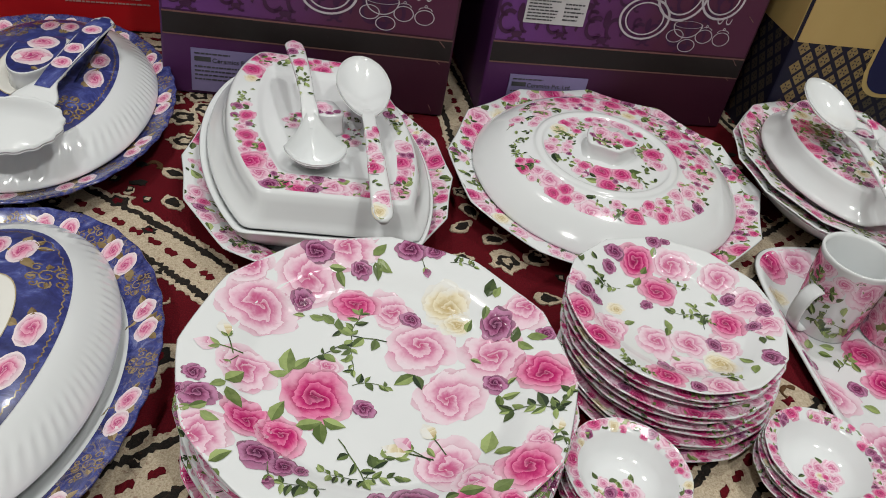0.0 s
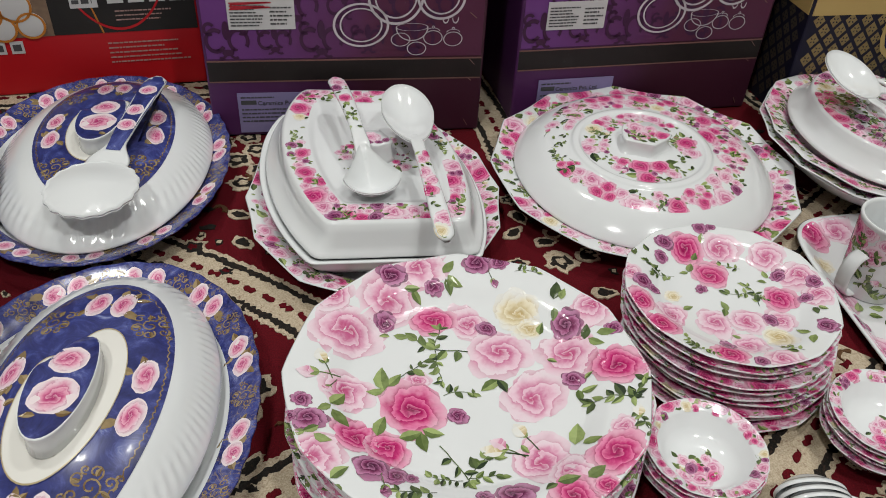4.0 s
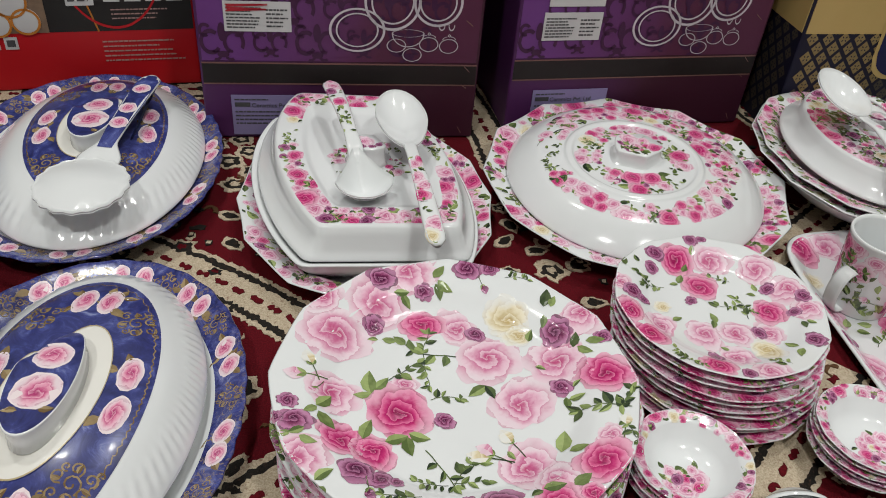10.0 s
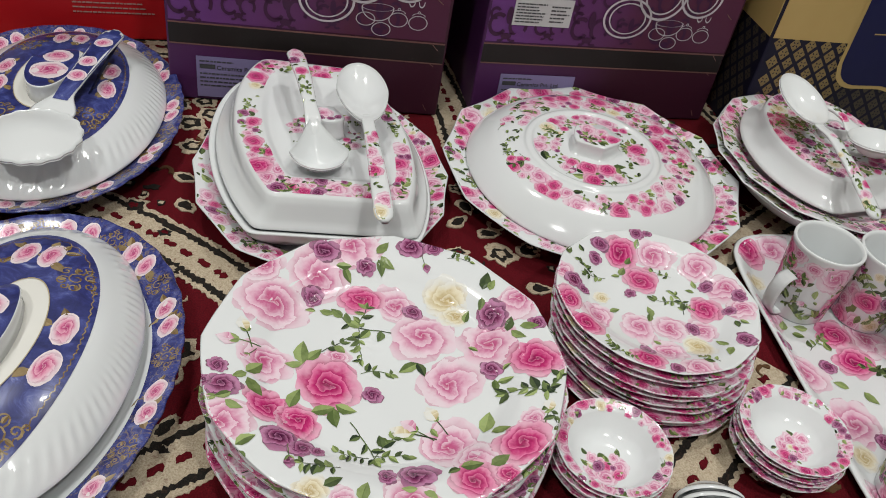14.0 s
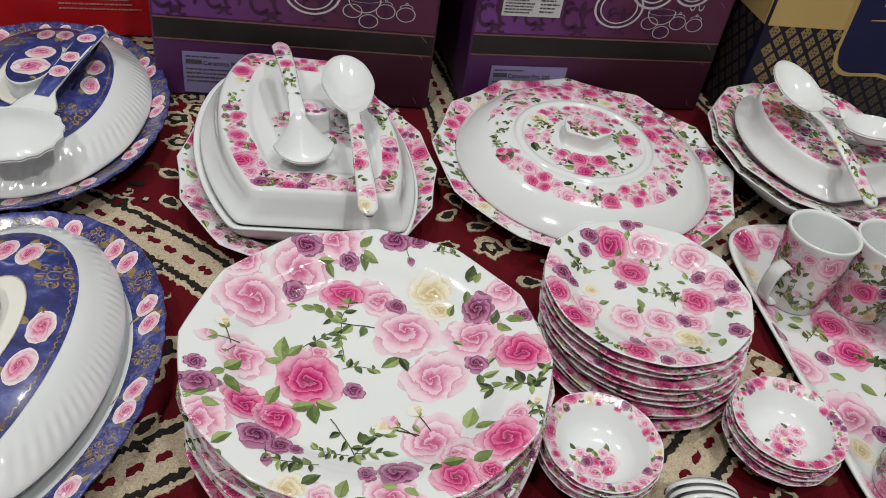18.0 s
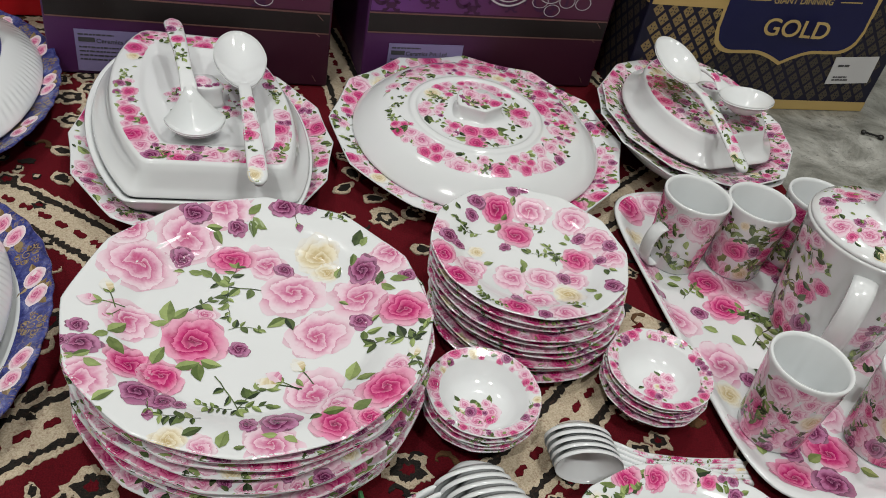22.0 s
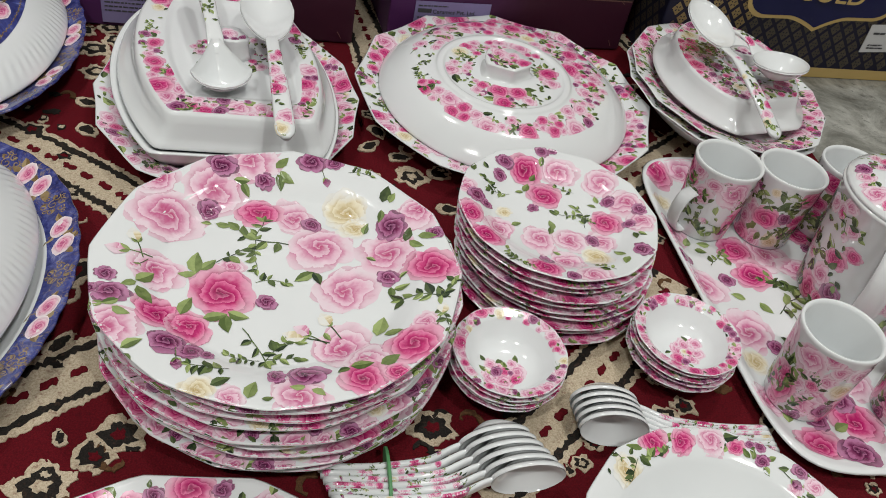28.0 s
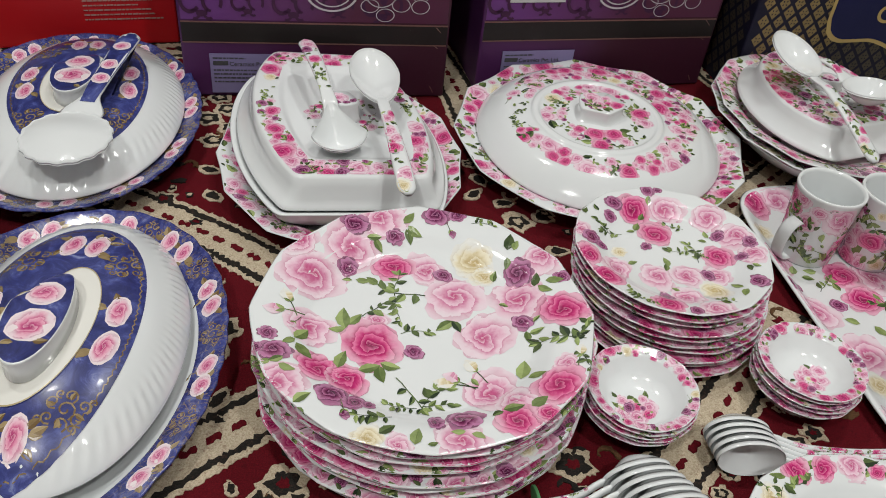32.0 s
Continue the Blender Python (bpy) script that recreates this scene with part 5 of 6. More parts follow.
def cut_dish(name, label, x, y, z, turn, base, top, recess, cut_angle, height, seed, knob, leaning=False):
    """A white lid with straight-cut front: flange, sloping wall, printed top band, sunk white middle and a small printed knob."""
    thing = tagged(new(name), label, "lid")
    thing.matrix_basis = pose(x, y, z, 0, 0, turn)
    ob_ = cut_oval(base[0], base[1], cut_angle, base[2], 0.05)
    ot = cut_oval(top[0], top[1], cut_angle, top[2], 0.03)
    orr = cut_oval(recess[0], recess[1], cut_angle, recess[2], 0.04)
    w1, w2 = 1.10, 1.035
    if leaning:
        ob_, ot, orr = (two_cut(q[0], q[1], q[2], q[2] + back) for q, back in ((base, 0.016), (top, 0.024), (recess, 0.018)))
        w1, w2 = 1.075, 1.035
    tx, ty = top[3], top[4]
    rx_, ry_ = recess[3], recess[4]
    h = height
    rings = [(ob_, 0.94, 0.001), (ob_, 0.985, 0.0), (ob_, 1.0, 0.0016), (ob_, 0.997, 0.0034), (ob_, 0.975, 0.0060, tx * 0.1, ty * 0.1), (ot, w1, h * 0.34, tx * 0.8, ty * 0.8), (ot, w2, h * 0.68, tx, ty), (ot, 1.012, h * 0.90, tx, ty), (ot, 0.992, h * 0.98, tx, ty), (ot, 0.965, h, tx, ty),
             (orr, 1.05, h * 0.985, rx_, ry_), (orr, 1.01, h * 0.97, rx_, ry_), (orr, 0.97, h * 0.90, rx_, ry_), (orr, 0.90, h * 0.86, rx_, ry_), (orr, 0.4, h * 0.86, rx_, ry_)]
    body = lathe("lid_body", rings, [WHITE], (0,), 160)
    b = part("lid_body", body, thing)
    p = Print(seed)

    def band(a, c, lo=1.04, hi=0.975):
        t = math.hypot(a - tx, c - ty) / ot(math.atan2(c - ty, a - tx))
        r = math.hypot(a - rx_, c - ry_) / orr(math.atan2(c - ry_, a - rx_))
        return t < hi and r > lo
    p.scatter(lambda a, c: band(a, c, 1.03, 0.975), (tx - top[0], tx + top[0], ty - top[1], ty + top[1]), 70, 0.0080, 0.0125, 0.74, 3)
    p.lay("rose_print", on_top(body, band), b, "rose print on the top band")
    kx, ky, kr, kh = knob
    p = Print(seed + 2)
    p.scatter(lambda a, c: kr * 1.1 < math.hypot(a - kx, c - ky) < kr * 1.75, (kx - 2 * kr, kx + 2 * kr, ky - 2 * kr, ky + 2 * kr), 22, 0.004, 0.0065, 0.8, 3, fine=False)
    p.lay("ring_print", on_top(body), b, "ring of small roses round the knob")
    ko = cut_oval(kr, kr * 0.72, 0.6, kr * 0.66)
    foot = h * 0.85
    rings = [(ko, 1.04, foot, kx, ky), (ko, 0.94, foot + kh * 0.15, kx, ky), (ko, 0.88, foot + kh * 0.75, kx, ky), (ko, 0.93, foot + kh * 0.97, kx, ky), (ko, 0.88, foot + kh * 1.05, kx, ky), (ko, 0.4, foot + kh * 1.0, kx, ky)]
    km = lathe("knob", rings, [WHITE], (0,), 64)
    kn = part("knob", km, thing, "small printed knob")
    p = Print(seed + 1)
    p.rose(kx - kr * 0.08, ky + kr * 0.05, kr * 0.44, K_PINK)
    for a in (-2.6, -1.9, -1.2, -0.5):
        p.rose(kx + kr * 0.62 * math.cos(a), ky + kr * 0.40 * math.sin(a), kr * 0.19, K_PUR, fine=False)
    p.leaves_round(kx, ky, kr * 0.5, 4)
    p.lay("rose_print", on_top(km, lambda a, c: math.hypot(a - kx, c - ky) < ko(math.atan2(c - ky, a - kx)) * 0.86), kn)
    return thing


def cut_bowl(name, label, x, y, z, turn, rim, foot, cut_angle, height, floral, leaning=False):
    o = two_cut(rim[0], rim[1], rim[2], rim[2] + 0.005) if leaning else cut_oval(rim[0], rim[1], cut_angle, rim[2], 0.10)
    k = foot
    rings = [(o, k * 0.95, 0.0), (o, k, 0.0), (o, k + (1 - k) * 0.45, height * 0.35), (o, k + (1 - k) * 0.85, height * 0.75), (o, 0.985, height - 0.003), (o, 1.0, height - 0.001), (o, 0.99, height), (o, 0.95, height - 0.002), (o, 0.85, height * 0.7), (o, k, height * 0.15), (o, k * 0.5, height * 0.12)]
    ob = part(name, lathe(name, rings, [WHITE], (0,), 144))
    ob.matrix_basis = pose(x, y, z, 0, 0, turn)
    if floral:
        rim_print(ob.data, o, 0.90, 0.975, 60, 0.006, 0.010, 77, ob)
    return tagged(ob, label, "bowl")


HALF = -math.pi / 2


def turned_oval(rx, ry):
    return lambda a: rx * ry / math.hypot(ry * math.cos(a), rx * math.sin(a))


# the dish before the first violet carton
oval_plate("oval_platter", 0.143, 0.180, 0.032, 0.186, HALF, 12, "white oval platter with a scalloped rose-printed rim on the carpet", -0.0535, 0.729, 0.0018, 5, 41, count=120)
cut_bowl("serving_dish", "plain white oval serving dish on a rose-printed platter", -0.060, 0.726, 0.0064, 0, (0.116, 0.205, 0.141), 0.74, HALF, 0.0440, False, True)
cut_dish("dish_lid", "white dish lid with straight-cut ends, rose-printed band and knob", -0.058, 0.727, 0.0500, 0, (0.1105, 0.199, 0.1365), (0.091, 0.182, 0.122, 0.001, 0.001), (0.064, 0.150, 0.090, 0.005, 0.003), HALF + 0.06, 0.0345, 51, (0.004, 0.004, 0.0235, 0.023), True)
place_spoon("ladle", "white ladle with a rose-printed handle lying in the lid's hollow", (-0.055, 0.662, 0.0990), (-0.101, 0.826, 0.121), bowl_l=0.056, bowl_w=0.060, depth=0.020, hump=0.006, handle_print="rose", seed=61, handle_w=0.0098, neck=0.28, flare=0.55)
place_spoon("serving_spoon", "white serving spoon with a rose-printed handle resting on a lid", (-0.018, 0.748, 0.124), (0.016, 0.558, 0.0980), bowl_l=0.100, bowl_w=0.056, depth=0.014, hump=0.004, handle_print="rose", seed=62, handle_w=0.0095, flare=0.10)

# the dish before the gold carton
cut_bowl("serving_dish", "deep white oval serving dish with a floral rim on the carpet", 0.557, 0.826, 0.0018, 0, (0.108, 0.143, 0.146), 0.50, HALF + 0.31, 0.046, True)
oval_plate("oval_platter", 0.126, 0.161, 0.022, 0.164, HALF + 0.31, 12, "white oval platter with a rose-printed rim under another platter", 0.558, 0.826, 0.0365, 0, 46, 0.70, 0.0070, 0.0115, 120)
oval_plate("oval_platter", 0.124, 0.160, 0.022, 0.163, HALF + 0.31, 12, "white oval platter with a rose-printed rim on a deep dish", 0.560, 0.826, 0.0455, 0, 42, 0.70, 0.0070, 0.0115, 120)
cut_dish("dish_lid", "white dish lid with a straight side, rose-printed band and knob", 0.558, 0.824, 0.0660, 0, (0.094, 0.131, 0.112), (0.074, 0.109, 0.089, 0.0, -0.002), (0.030, 0.060, 0.050, 0.012, 0.01), HALF + 0.31, 0.0335, 52, (0.012, 0.01, 0.02, 0.014))
place_spoon("ladle", "white ladle with a rose-printed handle lying on a lid", (0.582, 0.768, 0.130), (0.530, 0.86, 0.116), bowl_l=0.066, bowl_w=0.070, depth=0.020, hump=0.008, handle_print="rose", seed=63, handle_w=0.0085, neck=0.42)
place_spoon("serving_spoon", "white serving spoon with a rose-printed handle leaning on a lid", (0.508, 0.826, 0.141), (0.548, 0.655, 0.096), bowl_l=0.088, bowl_w=0.054, depth=0.014, hump=0.004, handle_print="rose", seed=64, handle_w=0.0095)

# the round dish in the middle
plat = part("round_platter", plate_mesh("round_platter", 0.181, 0.034, scallop(12, 0.035), 144))
plat.matrix_basis = pose(0.268, 0.788, 0.0018 + 0.0050, 2.6, 0, 0) @ Matrix.Diagonal((1.028, 1.0, 1.0, 1.0))
tagged(plat, "large white round platter with a scalloped rose-printed rim on the carpet", "plate")
p = Print(43)
p.scatter(lambda a, b: 0.137 < math.hypot(a, b) < 0.174, (-0.19, 0.19, -0.19, 0.19), 110, 0.0085, 0.0140, 0.76, 3)
p.lay("rose_print", on_top(plat.data, None, lambda a: 0.1793 * scallop(12, 0.035)(a)), plat, "rose print on the rim")
lid = tagged(new("round_cover"), "white round domed lid with a rose-printed spiral top and knob", "lid")
lid.matrix_basis = pose(0.265, 0.783, 0.0335, 2.6, 0, 0)
prof = smooth_profile([(0.150, 0.0), (0.154, 0.004), (0.150, 0.011), (0.142, 0.020), (0.128, 0.032), (0.116, 0.038), (0.100, 0.042), (0.084, 0.0445), (0.080, 0.0475), (0.074, 0.0485), (0.069, 0.0460), (0.050, 0.0480), (0.02, 0.049)], 3)
RING_X, RING_Y = -0.009, -0.007


def off_centre(r):
    """How far the sunk ring and the knob sit off the lid's middle, as the spiral winds in."""
    u = min(max((0.118 - r) / 0.034, 0.0), 1.0)
    return u * u * (3 - 2 * u)


lid_me = lathe("lid_body", [(circle, r, z * 0.84 - 0.0010 * off_centre(r), RING_X * off_centre(r), RING_Y * off_centre(r)) for r, z in prof], [WHITE], (0,), 144)
lb = part("lid_body", lid_me, lid)
p = Print(44)


def spiral(a, b, grow=0.0):
    r = math.hypot(a - RING_X, b - RING_Y)
    return (math.hypot(a, b - 0.002) < 0.123 + grow and r > 0.084 - grow) or (0.034 - grow < r < 0.071 + grow)


p.scatter(lambda a, b: spiral(a, b, -0.004), (-0.15, 0.15, -0.15, 0.15), 130, 0.0078, 0.0120, 0.74, 2, sprigs=1.3)
p.lay("rose_print", on_top(lid_me, spiral), lb, "rose print in two rings")
def kn_o(a):
    return turned_oval(0.0315, 0.026)(a) * (1.07 - 0.16 * abs(math.sin(5 * (a - HALF - 0.2) / 2)))


km = lathe("knob", [(kn_o, 1.22, 0.0465), (kn_o, 1.04, 0.0490), (kn_o, 0.90, 0.0530), (kn_o, 0.86, 0.0610), (kn_o, 0.93, 0.0650), (kn_o, 0.88, 0.0664), (kn_o, 0.3, 0.0652)], [WHITE], (0,), 72)
kn = part("knob", km, lid, "white knob with a rose print", pose(RING_X, RING_Y, -0.0095))
p = Print(45)
p.scatter(lambda a, b: math.hypot(a / 0.022, b / 0.018) < 1, (-0.03, 0.03, -0.03, 0.03), 8, 0.0085, 0.011, 0.7, 3)
p.lay("rose_print", on_top(km, lambda a, b: math.hypot(a, b) < kn_o(math.atan2(b, a)) * 0.87), kn)


# ---- tray, cups and jug ----
def rounded_rect(w, h, r):
    def o(a):
        c, s = abs(math.cos(a)), abs(math.sin(a))
        n = 7.0
        return 1.0 / ((c / w) ** n + (s / h) ** n) ** (1 / n)
    return o


tray_o = rounded_rect(0.180, 0.222, 0.05)
tray = part("serving_tray", lathe("serving_tray", [(tray_o, 0.86, 0.0), (tray_o, 0.90, 0.0), (tray_o, 0.985, 0.012), (tray_o, 1.0, 0.0135), (tray_o, 0.992, 0.0150), (tray_o, 0.965, 0.0142), (tray_o, 0.905, 0.0055), (tray_o, 0.87, 0.004), (tray_o, 0.5, 0.004)], [WHITE], (0,), 200))
tray.matrix_basis = pose(0.610, 0.508, 0.0018, 0, 0, 5.0)
tagged(tray, "white rectangular melamine tray printed with large roses", "tray")
p = Print(71, True)
for x, y, r, kind in ((-151, 192, 24, K_MAG), (-112, 200, 22, K_PINK), (-160, 142, 14, K_CREAM), (-172, 88, 23, K_PINK), (-164, 9, 26, K_PINK), (-139, -51, 28, K_PINK), (-64, 58, 25, K_PINK), (-102, 64, 21, K_MAG), (-40, 36, 20, K_PINK), (-97, 26, 24, K_MAG), (-159, -137, 20, K_PINK), (24, -46, 28, K_PINK), (-59, -116, 24, K_PINK), (-131, -183, 21, K_MAG), (-81, -160, 26, K_MAG), (-174, 46, 12, K_PUR), (-131, 18, 9, K_PUR), (-119, -75, 10, K_PUR), (-84, -137, 15, K_PUR), (-99, -195, 18, K_PUR), (-120, -158, 12, K_PUR), (-150, -90, 15, K_CREAM)):
    p.rose(x / 1000, y / 1000, r / 940, kind)
p.leaf_lift = 0.00050
for x, y, s, a in ((-160, 69, 16, 60), (-150, 64, 14, -20), (-108, -14, 18, -60), (-122, -10, 16, 150), (-128, 72, 16, 170), (-116, 40, 14, 100), (-70, 18, 15, -40), (-60, 80, 16, 20), (-150, 110, 15, 200), (-125, -120, 16, 40), (-150, -160, 18, 70), (-108, -170, 18, 20), (-60, -180, 17, -40)):
    p.leaf(x / 1000, y / 1000, s / 1000, radians(a), K_DARK if s % 5 == 0 else K_GREEN, 0.3)
for x, y, s, a in ((-92, -30, 46, 30), (-80, -20, 40, -50), (-59, -11, 40, 100), (-70, -60, 40, 200), (-60, 0, 34, 160), (-140, 40, 30, 30), (-40, -170, 36, 10), (-20, -60, 36, 80)):
    p.sprig(x / 1000, y / 1000, s / 1000, radians(a))
p.leaf_lift = 0.0001
p.scatter(lambda a, b: -0.02 < a and math.hypot(a, b) < tray_o(math.atan2(b, a)) * 0.95, (-0.18, 0.18, -0.22, 0.22), 34, 0.014, 0.022, 0.80, 2)
p.lay("rose_print", on_top(tray.data, None, lambda a: tray_o(a) * 0.978), tray, "large pink roses and green leaves")


def cup_r(z):
    return 0.0300 + 0.0062 * min(max(z / 0.090, 0), 1)


cup = tagged(new("tumbler"), "white melamine tumbler printed with roses, standing on the tray", "cup", "tumblers on the tray")
cup_prof = [(0.024, 0.0), (0.0285, 0.0), (0.0300, 0.002), (cup_r(0.05), 0.05), (cup_r(0.086), 0.086), (0.0368, 0.0885), (0.0368, 0.0910), (0.0358, 0.0920), (0.0338, 0.0912), (0.0328, 0.088), (0.0295, 0.05), (0.0268, 0.006), (0.02, 0.004)]
part("cup_body", lathe("cup_body", [(circle, r, z) for r, z in cup_prof], [WHITE], (0,), 72), cup)
p = Print(72)
turn_len = 2 * math.pi * cup_r(0.05)
p.scatter(lambda a, b: True, (0, turn_len, 0.008, 0.078), 44, 0.010, 0.0160, 0.72, 1, sprigs=1.0)
p.lay("rose_print", lambda x, y, l: round_wall(cup_r)(x, y, l) if 0.002 < y < 0.0855 else None, cup, "rose print round the wall")
cup.matrix_basis = pose(0.4735, 0.603, 0.0062, 0, 0, 10)
for cx, cy, a in ((0.546, 0.598, 140), (0.4935, 0.3660, 250), (0.628, 0.618, 60), (0.596, 0.352, 200)):
    copy_thing(cup, pose(cx, cy, 0.0062, 0, 0, a))


def cup_handle(thing, turn):
    """A broad flat ring handle from two thirds up the wall down to the foot."""
    verts, faces = [], []
    for k in range(21):
        a = math.pi * (k / 20 - 0.5)
        cx, cz = cup_r(0.030) - 0.003 + 0.019 * max(math.cos(a), 0.0) ** 0.6, 0.030 + 0.025 * math.sin(a)
        for i in range(10):
            b = 2 * math.pi * i / 10
            verts.append((cx + math.cos(a) * 0.0022 * math.cos(b), 0.0085 * math.sin(b), cz + math.sin(a) * 0.0022 * math.cos(b)))
    for k in range(20):
        for i in range(10):
            j = (i + 1) % 10
            faces.append((k * 10 + i, k * 10 + j, (k + 1) * 10 + j, (k + 1) * 10 + i))
    faces += [tuple(range(10)), tuple(range(200, 210))]
    part("handle", mesh_of("handle", verts, faces, [WHITE]), thing, "plain white handle", pose(0, 0, 0, 0, 0, turn))


cup_handle(cup, 192)


def jug_r(z):
    return 0.056 + 0.013 * min(max(z / 0.14, 0), 1)


jug = tagged(new("water_jug"), "white lidded jug with rose print and plain handle", "jug")
part("jug_body", lathe("jug_body", [(circle, r, z) for r, z in [(0.050, 0.0), (0.054, 0.0), (0.056, 0.002), (jug_r(0.07), 0.07), (jug_r(0.14), 0.14), (0.0705, 0.1415), (0.0705, 0.1445), (0.0680, 0.1455), (0.060, 0.144)]], [WHITE], (0,), 96), jug)
p = Print(73)
jl = 2 * math.pi * jug_r(0.05)
p.scatter(lambda a, b: not (0.43 * jl < a < 0.57 * jl) or b > 0.128, (0, jl, 0.004, 0.135), 95, 0.011, 0.017, 0.72, 2, sprigs=0.5)
p.lay("rose_print", lambda x, y, l: round_wall(jug_r)(x, y, l) if 0.001 < y < 0.139 else None, jug, "rose print round the wall")
lid_prof = [(0.066, 0.1445), (0.0695, 0.1458), (0.0685, 0.149), (0.060, 0.155), (0.040, 0.160), (0.026, 0.1635), (0.019, 0.1660), (0.0175, 0.170), (0.0165, 0.1870), (0.0155, 0.1885), (0.006, 0.1888)]
jlid = part("jug_lid", lathe("jug_lid", [(circle, r, z) for r, z in lid_prof], [WHITE], (0,), 72), jug, "rose-printed lid with white knob")
p = Print(74)
p.scatter(lambda a, b: 0.028 < math.hypot(a, b) < 0.061, (-0.07, 0.07, -0.07, 0.07), 40, 0.008, 0.013, 0.72, 2, sprigs=0.5)
p.lay("rose_print", on_top(jlid.data, lambda a, b: 0.024 < math.hypot(a, b) < 0.066), jlid)
verts, faces = [], []
for k in range(25):
    t = k / 24
    a = math.pi * (t - 0.5)
    cx, cz = -(jug_r(0.075) - 0.004 + 0.036 * math.cos(a) ** 0.7 if abs(math.cos(a)) > 1e-6 else jug_r(0.075) - 0.004), 0.075 + 0.050 * math.sin(a)
    for i in range(10):
        b = 2 * math.pi * i / 10
        nx, nz = -math.cos(a), math.sin(a)
        verts.append((cx + nx * 0.0042 * math.cos(b), 0.0120 * math.sin(b), cz + nz * 0.0045 * math.cos(b)))
for k in range(24):
    for i in range(10):
        j = (i + 1) % 10
        faces.append((k * 10 + i, k * 10 + j, (k + 1) * 10 + j, (k + 1) * 10 + i))
faces += [tuple(range(10)), tuple(range(240, 250))]
part("handle", mesh_of("handle", verts, faces, [WHITE]), jug, "plain white handle")
jug.matrix_basis = pose(0.613, 0.503, 0.0062, 0, 0, 56) @ Matrix.Diagonal((1.0, 1.0, 0.93, 1.0))


# ---- piles of spoons ----
def spoon_pile(bowl, tip, n, step, twist, label, seed, group):
    """Spoons on edge, one nested behind the other."""
    for k in range(n):
        b = Vector(bowl) + Vector(step) * k
        t = Vector(tip) + Vector((step[0] * 0.5, step[1] * 0.8, 0.0)) * k
        place_spoon("soup_spoon", label, b, t, twist, group, bowl_l=0.060, bowl_w=0.042, depth=0.015, hump=0.005, handle_print="rose", seed=seed + k, handle_w=0.0064, shell=0.0040, edge=1 if twist > 0 else -1)


spoon_pile((0.300, 0.311, 0.0225), (0.450, 0.306, 0.0085), 5, (-0.0008, 0.0064, 0.0), 89, "white soup spoon with a rose-printed handle, nested in a pile", 81, "pile of soup spoons")
spoon_pile((0.219, 0.264, 0.0215), (0.073, 0.249, 0.0085), 6, (-0.0045, 0.0062, 0.0), -92, "white soup spoon with a rose-printed handle, bundled with others", 91, "bundle of soup spoons")
band_me = lathe("rubber_band", [(circle, 0.0205, -0.0012), (circle, 0.0215, -0.0012), (circle, 0.0215, 0.0012), (circle, 0.0205, 0.0012)], [Mat("green_rubber", (0.10, 0.30, 0.12), 0.5).m], (0,), 32)
rb = part("rubber_band", band_me)
rb.matrix_basis = pose(0.114, 0.266, 0.0125, 0, 90, 4) @ Matrix.Diagonal((0.5, 1.12, 1.0, 1.0))
tagged(rb, "pale green rubber band round the spoon handles", "rubber band")


# ---- blue dishes ----
def turned(rx, ry):
    return lambda a: rx * ry / math.hypot(ry * math.cos(a), rx * math.sin(a))


def patch(name, put, cx, cy, outline, lo, mats, parent, label="", n=120, m=14, lift=0.0004, hi=1.0):
    """A printed field on a surface, from lo to 1 of its outline."""
    verts, faces = [], []
    for k in range(m + 1):
        q = lo + (hi - lo) * k / m
        for i in range(n):
            a = 2 * math.pi * i / n
            r = outline(a) * q
            g = put(cx + r * math.cos(a), cy + r * math.sin(a), lift)
            verts.append(g if g is not None else Vector((cx + r * math.cos(a), cy + r * math.sin(a), 0.0)))
    for k in range(m):
        for i in range(n):
            j = (i + 1) % n
            faces.append((k * n + i, k * n + j, (k + 1) * n + j, (k + 1) * n + i))
    return part(name, mesh_of(name, verts, faces, mats), parent, label)


def gold_scroll(p, x, y, s, ang):
    """Gold filigree: a knot of fine curls with a few leaves."""
    c, n = math.cos(ang), math.sin(ang)
    for u, v, q, d in ((0, 0, 0.30, 1), (0.34, 0.24, 0.22, -1), (0.34, -0.24, 0.22, 1), (-0.34, 0.24, 0.22, 1), (-0.34, -0.24, 0.22, -1), (0.05, 0.50, 0.20, 1), (0.05, -0.50, 0.20, -1), (0.0, 0.78, 0.14, -1), (0.0, -0.78, 0.14, 1), (0.55, 0.0, 0.14, 1), (-0.5, 0.0, 0.14, -1)):
        cx, cy = x + s * (u * c - v * n), y + s * (u * n + v * c)
        pts = [(cx + s * q * (1 - i * 0.075) * math.cos(ang + d * i * 0.70), cy + s * q * (1 - i * 0.075) * math.sin(ang + d * i * 0.70)) for i in range(12)]
        p.stem(pts, s * 0.026, K_GOLD)
    for k in range(4):
        a = ang + 0.785 + k * 1.571
        p.leaf(x + s * 0.30 * math.cos(a), y + s * 0.30 * math.sin(a), s * 0.28, a, K_GOLD)


def pair_at(outline, q, a, apart):
    """Two places side by side along an outline, at the angle a."""
    r = outline(a) * q
    x, y = r * math.cos(a), r * math.sin(a)
    r2 = outline(a + 0.02) * q
    tx, ty = r2 * math.cos(a + 0.02) - x, r2 * math.sin(a + 0.02) - y
    d = math.hypot(tx, ty)
    return [(x - tx / d * apart, y - ty / d * apart), (x + tx / d * apart, y + ty / d * apart)]


